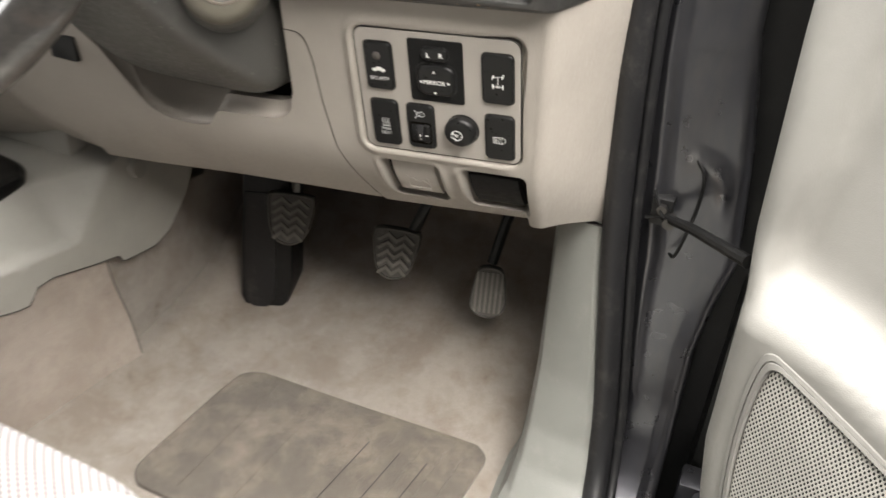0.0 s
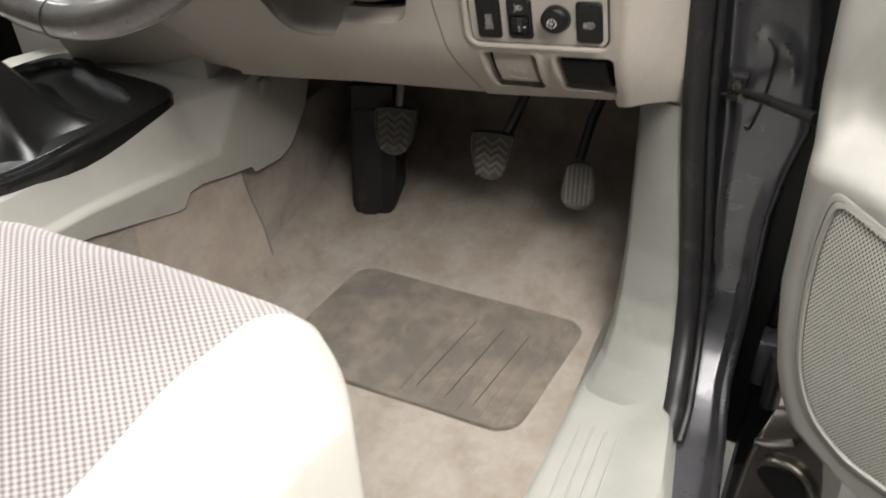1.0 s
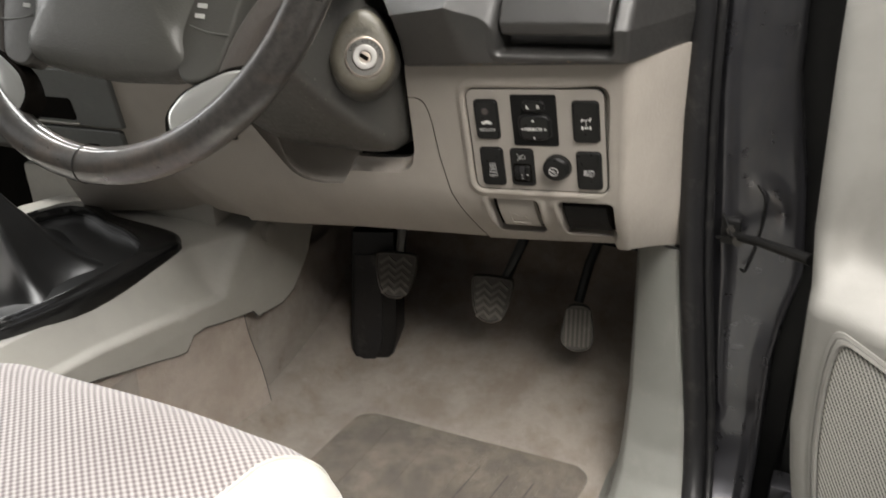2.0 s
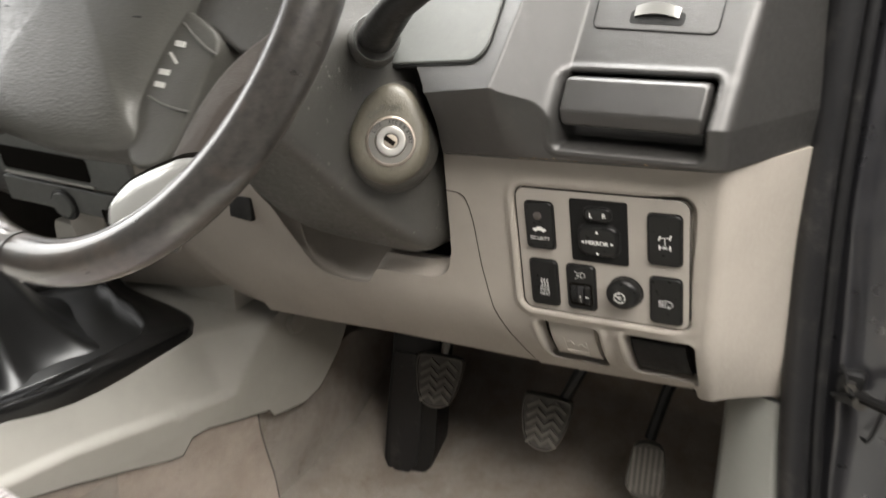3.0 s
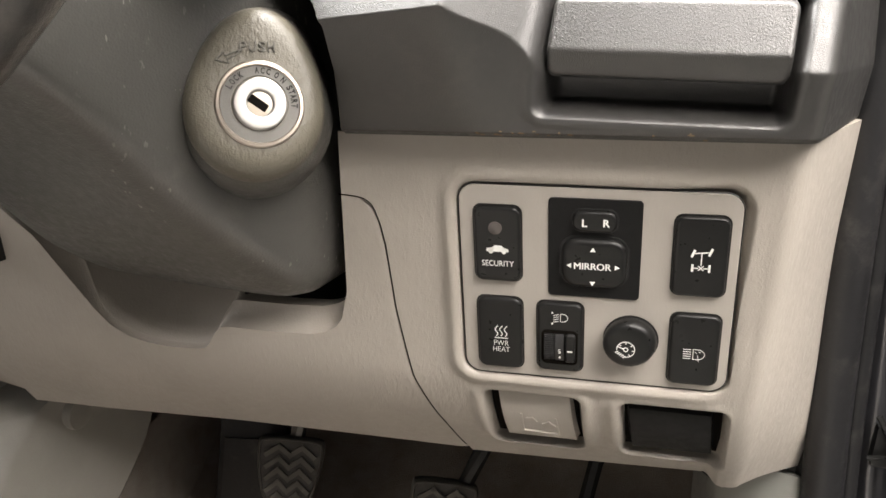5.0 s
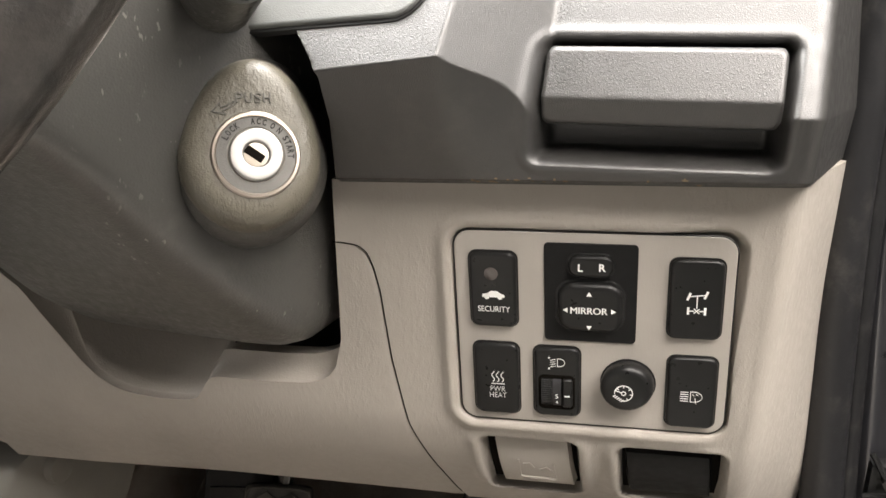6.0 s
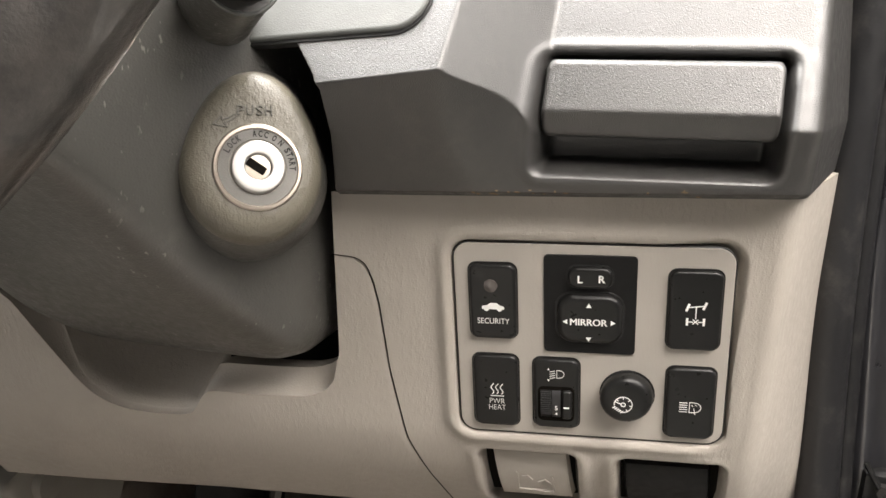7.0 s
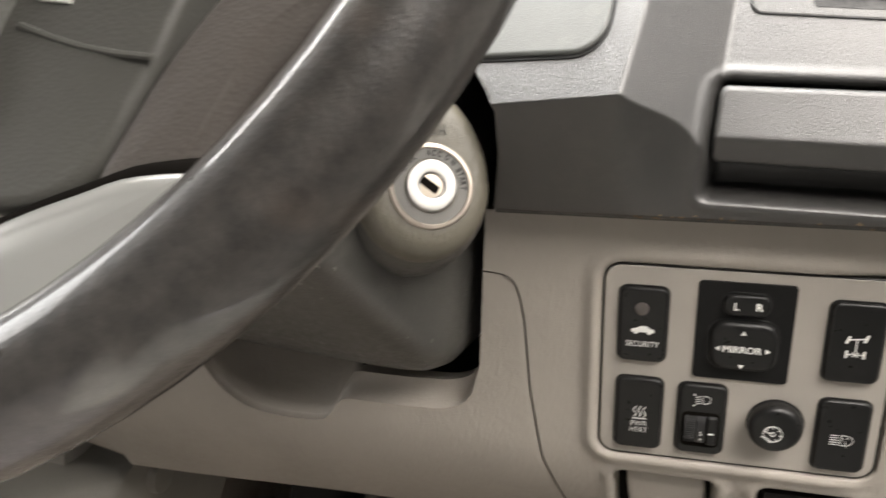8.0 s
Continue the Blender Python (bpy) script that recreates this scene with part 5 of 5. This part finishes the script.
def kick_skin(a, b):
    """a across from the footwell side to the seal, b down."""
    z = interp(b, [(k, r[0]) for k, r in enumerate(KICK_ROWS)])
    xi, yi, xo, yo = (interp(b, [(k, r[j]) for k, r in enumerate(KICK_ROWS)]) for j in (1, 2, 3, 4))
    if a < 0:
        return Vector((xi - 0.008 * ease(-a, 0, 0.3), yi + 0.008 + (-a) * 0.45, z * 1.0))
    bulge = math.sin(math.pi * a)
    return Vector((xi + (xo - xi) * a, yi + (yo - yi) * a - 0.006 * bulge + 0.010 * (1 - ease(a, 0, 0.12)), z))


single("kick_panel", fix(backed(grid(kick_skin, steps(-1, -0.1, 8) + steps(-0.06, 0.2, 10) + steps(0.25, 1, 16), steps(0, 8, 64)), Vector((0.01, 0.012, -0.004)))), KICK_SHADED, "light grey plastic kick panel at the door pillar", "trim panel", kind="structure", angle=70)
sill = thing("sill_trim", (0.16, -0.5, 0.0), "pale grey ribbed plastic door sill plate", "sill plate", kind="structure")


def sill_skin(a, y):
    wide = interp(-y, [(-0.012, 0.110), (-0.004, 0.124), (0.01, 0.132), (0.12, 0.153), (0.6, 0.185), (1.2, 0.20)])
    x = 0.098 + wide * a
    z = 0.004 - 0.012 * (1 - ease(a, 0.0, 0.10)) + 0.008 * ease(a, 0.45, 0.82) * ease(-y, -0.010, 0.012) - 0.034 * ease(a, 0.90, 1.0)
    return Vector((x, y, z + 0.0012 * noise.noise(Vector((x * 20, y * 20, 1)))))


part("plate", fix(backed(grid(sill_skin, steps(0, 1, 30), sorted(steps(-1.2, 0.0, 60) + [0.012])), Vector((0, 0, -0.02)))), SILL_LIT, sill, angle=60)
part("edge_gap", tube([sill_skin(0.0, y) + Vector((-0.001, 0, 0.002)) for y in steps(-1.2, 0.0, 24)], 0.0028, 6), MATT_BLACK, sill, "dark gap beside the carpet")
for k in range(5):
    x = 0.128 + 0.015 * k
    part("rib", tube([Vector((x + 0.004 * j, -0.06 - 0.1 * j, 0.0040)) for j in range(10)], 0.0015, 6), SILL_LIT, sill)

seal = thing("door_seal", (0.19, 0.1, 0.0), "black rubber door seal along the pillar", "door seal")
path = smooth_line([(0.150, 0.128, 0.95), (0.148, 0.126, 0.75), (0.150, 0.124, 0.62), (0.154, 0.122, 0.49), (0.166, 0.121, 0.33), (0.180, 0.118, 0.22), (0.193, 0.110, 0.13), (0.203, 0.085, 0.065), (0.211, 0.045, 0.022), (0.2165, 0.006, 0.002), (0.217, -0.03, -0.016)], 6)
part("bulb", tube(path, 0.0125, 14, up=(1, 0, 0)), RUBBER, seal, angle=60)
part("lip", tube([p + Vector((0.016, 0.010, 0.0)) for p in path], 0.0055, 10, up=(1, 0, 0)), RUBBER, seal, angle=60)
part("flange", tube([p + Vector((-0.008, 0.012, 0.0)) for p in path], 0.0075, 10, up=(1, 0, 0)), RUBBER, seal, angle=60)

pillar = thing("door_pillar", (0.23, 0.16, -0.1), "dark grey painted door pillar and sill body", "body shell", kind="structure")


def sill_line(s):
    """Down the pillar (0..1), round the corner (1..2) and back along the sill (2..3): y, z and the inward direction."""
    if s <= 1:
        return 0.146, 0.95 - 0.82 * s, 1.0, 0.0
    if s <= 2:
        q = (s - 1) * math.pi / 2
        return -0.004 + 0.15 * math.cos(q), 0.13 - 0.15 * math.sin(q), math.cos(q), -math.sin(q)
    return -0.004 - (s - 2) * 1.2, -0.02, 0.0, -1.0


def pillar_skin(a, s):
    y, z, iy, iz = sill_line(s)
    if s <= 1:
        x0 = interp(z, [(0.09, 0.205), (0.13, 0.200), (0.33, 0.172), (0.49, 0.160), (0.95, 0.155)])
        x1 = interp(z, [(0.09, 0.256), (0.195, 0.254), (0.255, 0.260), (0.306, 0.270), (0.404, 0.258), (0.52, 0.236), (0.95, 0.215)])
    else:
        x0 = interp(-y, [(-0.146, 0.205), (0.0, 0.212), (1.2, 0.25)])
        x1 = interp(-y, [(-0.146, 0.256), (-0.078, 0.259), (-0.015, 0.272), (0.1, 0.286), (0.6, 0.325), (1.2, 0.34)])
    t = min(a, 1.0)
    x = x0 + (x1 - x0) * t
    up = 1 - ease(s, 0.9, 1.15)
    deep = -0.006 * up * math.exp(-((t - 0.25) / 0.08) ** 2) + 0.0005 * noise.noise(Vector((x * 25, s * 9, 5))) * up
    r, turn = math.hypot(x - 0.228, (z - 0.372) * 0.8), math.atan2(z - 0.372, x - 0.228)
    deep -= 0.0032 * up * math.exp(-((r - 0.024) / 0.0055) ** 2) * ease(turn, -0.5, 0.2) * (1 - ease(turn, 1.6, 2.2))
    deep += 0.05 * max(0.0, t - 0.82) * ease(s, 0.80, 1.25)
    if a > 1:
        q = min(1.0, (a - 1) / 0.3) * math.pi / 2
        x += 0.010 * math.sin(q)
        deep += 0.010 * (1 - math.cos(q)) + max(0.0, a - 1.3) * 0.36
    return Vector((x, y + iy * deep, z + iz * deep))


part("pillar_face", fix(grid(pillar_skin, steps(0, 1, 40) + steps(1.03, 1.3, 8) + steps(1.4, 1.8, 4), steps(0, 1, 90) + steps(1.04, 2, 24) + steps(2.03, 3, 30))), PAINT, pillar, angle=60)
# three added black blocks darken the door gap and cover bright ground
part("gap_filler_low", box((0.292, -1.2, -0.42), (0.37, 0.16, -0.20), 0.02), BLACKP, pillar, "added dark block hiding the ground")
part("gap_filler_front", box((0.29, 0.15, -0.54), (0.42, 0.30, 0.30), 0.02), BLACKP, pillar, "added dark block behind the door gap")
part("gap_filler_post", box((0.20, 0.175, -0.2), (0.36, 0.26, 0.95), 0.01), BLACKP, pillar)
check = thing("door_check_strap", (0.21, 0.14, 0.33), "black door check strap and wiring at the pillar", "door check")
part("bracket", box((0.192, 0.132, 0.338), (0.212, 0.152, 0.366), 0.003), BLACKP, check)
part("bolt", tube([Vector((0.203, 0.126, 0.357)), Vector((0.203, 0.136, 0.357))], 0.005, 6), STEEL, check)
part("bolt", tube([Vector((0.212, 0.120, 0.348)), Vector((0.212, 0.134, 0.348))], 0.006, 8), STEEL, check)
part("strap", tube([Vector((0.205, 0.130, 0.350)), Vector((0.235, 0.105, 0.358)), Vector((0.285, 0.050, 0.372))], [0.0042, 0.005, 0.006], 10), BLACKP, check)
part("cable", tube(smooth_line([(0.222, 0.145, 0.405), (0.232, 0.140, 0.39), (0.231, 0.138, 0.35), (0.224, 0.128, 0.315), (0.218, 0.138, 0.308)], 6), 0.0016, 8), BLACKP, check)
part("tie", tube([Vector((0.192, 0.135, 0.372)), Vector((0.205, 0.125, 0.352)), Vector((0.19, 0.13, 0.345))], 0.002, 6), BLACKP, check)

# ---- open driver's door ----
D_O = Vector((0.285, 0.0, 0.30))
D_U = Vector((0.94, -0.34, 0)).normalized()
D_N = Vector((-0.34, -0.94, 0)).normalized()


def on_door(u, v, out):
    """Metres along the open door, above 0.30 and out of its inner face."""
    return D_O + D_U * u + Vector((0, 0, v)) + D_N * out


LEAD = [(-0.296, 0.20), (-0.286, 0.151), (-0.27, 0.100), (-0.241, 0.050), (-0.21, 0.033), (-0.178, 0.022), (-0.13, 0.012), (-0.079, 0.004), (0.047, 0.0), (0.106, -0.019), (0.245, -0.033), (0.6, -0.06)]
BACK = [(-0.3, 0.0), (0.047, 0.0), (0.06, -0.012), (0.106, -0.0346), (0.245, -0.054), (0.6, -0.10)]
door = thing("driver_door", on_door(0.3, -0.3, 0), "open driver's door with pale grey inner panel", "door")


def door_skin(a, v):
    u0 = interp(v, LEAD)
    u = u0 + (0.9 - u0) * a ** 1.6
    d = u - u0
    edge = 0.012 * (1 - math.sqrt(max(0.0, min(1.0, d / 0.014))))
    ridge = interp(u, [(0, 0.047), (0.033, 0.047), (0.062, 0.043), (0.093, 0.034), (0.124, 0.020), (0.2, -0.015)])
    above = max(0.0, v - ridge)
    shelf = -min(above * interp(u, [(0, 0.9), (0.12, 1.5), (0.3, 1.6)]), 0.034 + 0.18 * max(0.0, v - 0.09))
    band = interp(v, [(0.05, 0.006), (0.12, 0.019), (0.165, 0.031), (0.235, 0.042), (0.30, 0.055), (0.55, 0.09)])
    dish = -0.020 * ease(d, band, band + 0.020) * ease(v, ridge + 0.004, ridge + 0.05)
    lead = interp(v, BACK)
    out = lead * (1 - ease(d, 0.0, 0.05)) + shelf * ease(d, 0.0, 0.05)
    return on_door(u, v, out + dish - edge)


part("inner_panel", fix(backed(grid(door_skin, steps(0, 1, 60), steps(-0.30, 0.55, 110)), D_N * -0.05)), DOORP, door, angle=70)
part("shell", loft([[on_door(interp(v, LEAD) + du, v, o + interp(v, BACK)) for v in steps(-0.29, 0.55, 20)] + [on_door(0.9, v, o - 0.06) for v in (0.55, -0.29)] for du, o in ((0.015, -0.055), (0.008, -0.075), (0.008, -0.10))]), PAINT, door)
sp_out = [p.to_2d() for p in smooth_line([(a, b, 0) for a, b in ((0.036, 0.018), (0.043, 0.027), (0.055, 0.024), (0.082, 0.013), (0.134, -0.010), (0.20, -0.045), (0.26, -0.10), (0.285, -0.165), (0.25, -0.225), (0.19, -0.246), (0.144, -0.244), (0.108, -0.234), (0.072, -0.206), (0.049, -0.160), (0.039, -0.110), (0.034, -0.06), (0.033, -0.015))], 6, closed=True)]
spk = thing("speaker_grille", on_door(0.1, -0.21, 0.02), "perforated grey speaker grille in the door panel", "speaker grille")


def sp_ring(k, o):
    c = Vector((0.14, -0.11))
    return [on_door(p.x + (c.x - p.x) * k, p.y + (c.y - p.y) * k, o) for p in sp_out]


part("rim", loft([sp_ring(-0.075, -0.003), sp_ring(-0.07, 0.0015), sp_ring(-0.04, 0.0025), sp_ring(-0.035, 0.0008), sp_ring(-0.03, 0.003), sp_ring(0.0, 0.004), sp_ring(0.012, 0.002), sp_ring(0.016, -0.001)], cap=False), DOORP, spk)
bm = loft([sp_ring(0.012, -0.001), sp_ring(0.03, 0.0015), sp_ring(0.3, 0.004), sp_ring(0.95, 0.006)])
uvl = bm.loops.layers.uv.new("uv")
for f in bm.faces:
    for lp in f.loops:
        r = lp.vert.co - D_O
        lp[uvl].uv = (r.dot(D_U), r.z)
part("mesh", bm, GRILLE, spk, "perforated grey mesh")
corner = [(0.030, -0.22), (0.027, -0.272), (0.015, -0.345), (0.008, -0.467), (0.006, -0.50), (0.104, -0.50), (0.105, -0.40), (0.100, -0.355), (0.092, -0.315), (0.07, -0.24)]
line = [p.to_2d() for p in smooth_line([(a, b, 0) for a, b in corner], 5, closed=True)]
# the paler metal of this corner paints in reflected light
low = part("lower_corner", loft([[on_door(p.x, p.y, o) for p in line] for o in (-0.09, -0.038)]), LIT_PAINT, door, "glossy door paint with reflected ground in its colour")
part("leading_flange", tube(smooth_line([on_door(a, b, -0.036) for a, b in corner[1:5]], 6), 0.0032, 10), LIT_PAINT, low)
part("rim", tube(smooth_line([on_door(a, b, -0.034) for a, b in ((0.030, -0.347), (0.042, -0.335), (0.066, -0.330), (0.087, -0.345), (0.098, -0.382), (0.099, -0.49))], 6), 0.0048, 12), LIT_PAINT, low, "rolled metal edge lightened for its highlight")
part("gusset", loft([[on_door(a, b, o) for a, b in ((0.027, -0.262), (0.020, -0.325), (0.034, -0.312), (0.058, -0.288), (0.050, -0.25))] for o in (-0.045, -0.0335)]), LIT_PAINT, low, "glossy metal gusset lightened as if lit")
part("stay", tube([on_door(0.018, -0.322, -0.033), on_door(0.036, -0.308, -0.030), on_door(0.056, -0.291, -0.034)], 0.0055, 10), LIT_PAINT, low)
# black plate on the metal paints a shaded cavity
hollow = [(0.026, -0.372), (0.040, -0.352), (0.066, -0.343), (0.082, -0.356), (0.089, -0.386), (0.060, -0.396)]
part("hollow", loft([[on_door(p.x, p.y, o) for p in smooth_line([(a, b, 0) for a, b in hollow], 5, closed=True)] for o in (-0.05, -0.0365)]), BLACKP, low, "black plate for the shade of a hollow")
part("hinge", box((0.286, 0.112, -0.02), (0.312, 0.148, 0.05), 0.006), PAINT, door)
part("hinge_pin", tube([Vector((0.315, 0.10, -0.03)), Vector((0.315, 0.10, 0.05))], 0.012, 12), PAINT, door)

# ---- driver's seat ----
seat = thing("driver_seat", (-0.22, -0.55, 0.02), "driver seat cushion in woven cloth and pale vinyl", "car seat")


def seat_point(x, s, lift=0.0):
    """x across, s back from the front: 0..1 rolls over the front edge, 1.. runs back along the top."""
    side = max(0.0, (abs(x + 0.225) - 0.187) / 0.063)
    crown = 0.008 * math.exp(-((abs(x + 0.225) - 0.187) / 0.05) ** 2) - 0.050 * side ** 2.4 + 0.003 + 0.007 * ease(x, -0.32, -0.12)
    round_in = 0.070 * max(0.0, (abs(x + 0.225) - 0.13) / 0.12) ** 2.6
    yf = -0.272 - round_in
    if s <= 1:
        q = s * math.pi / 2
        crown += 0.017 * max(0.0, 1 - ((x + 0.225) / 0.19) ** 2)
        return Vector((x, yf - 0.07 * (1 - math.cos(q)), 0.225 + (0.062 + crown + lift) * math.sin(q)))
    crown += 0.017 * max(0.0, 1 - ((x + 0.225) / 0.19) ** 2)
    return Vector((x, yf - 0.07 - (s - 1), 0.287 + crown + lift - 0.05 * (s - 1)))


rows_s = steps(0, 1, 14) + steps(1.03, 1.60, 22)


def welt(s):
    """Where the cloth meets the bolster beside the door."""
    return interp(s, [(0, -0.042), (0.5, -0.044), (1.0, -0.062), (1.07, -0.073), (1.15, -0.067), (1.6, -0.055)])


def seat_sheet(x0, x1, n):
    """A strip of the cushion between two edges, each a number or a function of s."""
    edge = lambda e, s: e(s) if callable(e) else e
    return grid(lambda a, s: seat_point(edge(x0, s) + (edge(x1, s) - edge(x0, s)) * a, s), steps(0, 1, n), rows_s)


def seat_front(a, z):
    p = seat_point(a, 0)
    return Vector((a, p.y - 0.02 * ((0.225 - z) / 0.2) ** 2, z))


part("cushion_insert", fix(backed(seat_sheet(-0.405, lambda s: welt(s) - 0.0005, 40), Vector((0, 0, -0.02)))), FABRIC, seat, "woven beige and grey cloth", angle=80)
part("bolster", fix(backed(seat_sheet(lambda s: welt(s) + 0.0005, 0.025, 30), Vector((0, 0, -0.17)))), VINYL, seat, "pale cream vinyl bolster", angle=80)
part("bolster", fix(backed(seat_sheet(-0.475, -0.406, 20), Vector((0, 0, -0.17)))), VINYL, seat, "pale cream vinyl bolster", angle=80)
# seat front out of view, blackened to stop bounce into the footwell
part("front_skirt", fix(grid(seat_front, steps(-0.475, 0.025, 60), steps(0.06, 0.225, 12))), BLACKP, seat, "unseen seat front, black to cut bounced light", angle=80)
part("piping", tube([seat_point(welt(s), s) + Vector((0, 0, 0.0006)) for s in rows_s], 0.0016, 6), VINYL, seat)
part("seat_base", box((-0.46, -0.92, 0.02), (0.01, -0.40, 0.20), 0.02), BLACKP, seat)

# ---- shell of the car that closes the place and cuts stray light, and the yard ----
single("roof", box((-1.35, -1.7, 1.12), (0.10, -0.06, 1.17), 0.02), LINER, "unseen roof lining, dark to cut fill light", "roof", kind="structure")
# bulkhead colour is black to deepen the footwell's shade
single("firewall", box((-1.35, 0.56, -0.1), (0.34, 0.60, 0.84), 0.005), BLACKP, "bulkhead blackened for the shade behind the pedals", "wall", kind="structure")
# added rail, out of view, holds direct light off the knee panel
single("rail_block", box((0.02, -1.0, 1.01), (0.09, -0.07, 1.119), 0.02), LINER, "unseen rail that shades the knee panel", "trim", kind="structure")
# far side out of view; its height and added block cut left light
single("far_side_wall", box((-1.35, -1.7, -0.1), (-1.30, 0.6, 0.66), 0.01), LINER, "unseen dark far side wall", "wall", kind="structure")
single("far_light_block", box((-1.35, -1.7, 0.661), (-1.30, -0.55, 1.12), 0.01), LINER, "unseen block against far side light", "wall", kind="structure")
# both rear walls are unseen and set to keep sky light off the dash
single("rear_wall", box((-1.30, -1.05, -0.015), (0.12, -1.0, 1.12), 0.01), LINER, "unseen rear wall that cuts light", "wall", kind="structure")
single("rear_side_wall", box((0.12, -1.70, -0.02), (0.17, -0.80, 1.12), 0.02), LINER, "unseen rear side wall that cuts light", "wall", kind="structure")
single("cabin_floor", box((-1.30, -1.7, -0.06), (0.10, 0.56, -0.015), 0.0), CARPET, "carpeted cabin floor", "floor", kind="structure")
single("tunnel_core", box((-0.70, -1.2, -0.015), (-0.43, 0.56, 0.25), 0.01), CARPET, "carpeted tunnel", "carpet", kind="structure")
single("far_dashboard", box((-1.30, 0.0, 0.36), (-0.62, 0.5, 0.79), 0.03, 3), DASH_DARK, "dark far dashboard", "dashboard", kind="structure")
# two added walls, never in view, that shut out low sky light
single("sky_block_back", box((-4.0, -2.8, -0.55), (4.5, -2.5, 3.2), 0.01), SKY_BLOCK, "unseen wall that blocks the low sky", "wall", kind="structure")
single("sky_block_side", box((2.6, -2.8, -0.55), (2.9, 4.0, 2.2), 0.01), SKY_BLOCK, "unseen wall that blocks the low sky", "wall", kind="structure")
single("ground", fix(grid(lambda x, y: Vector((x, y, -0.55)), [-3000, -30, -5, 5, 30, 3000], [-3000, -30, -5, 5, 30, 3000])), GROUND, "worn grey concrete yard", "ground", kind="structure")
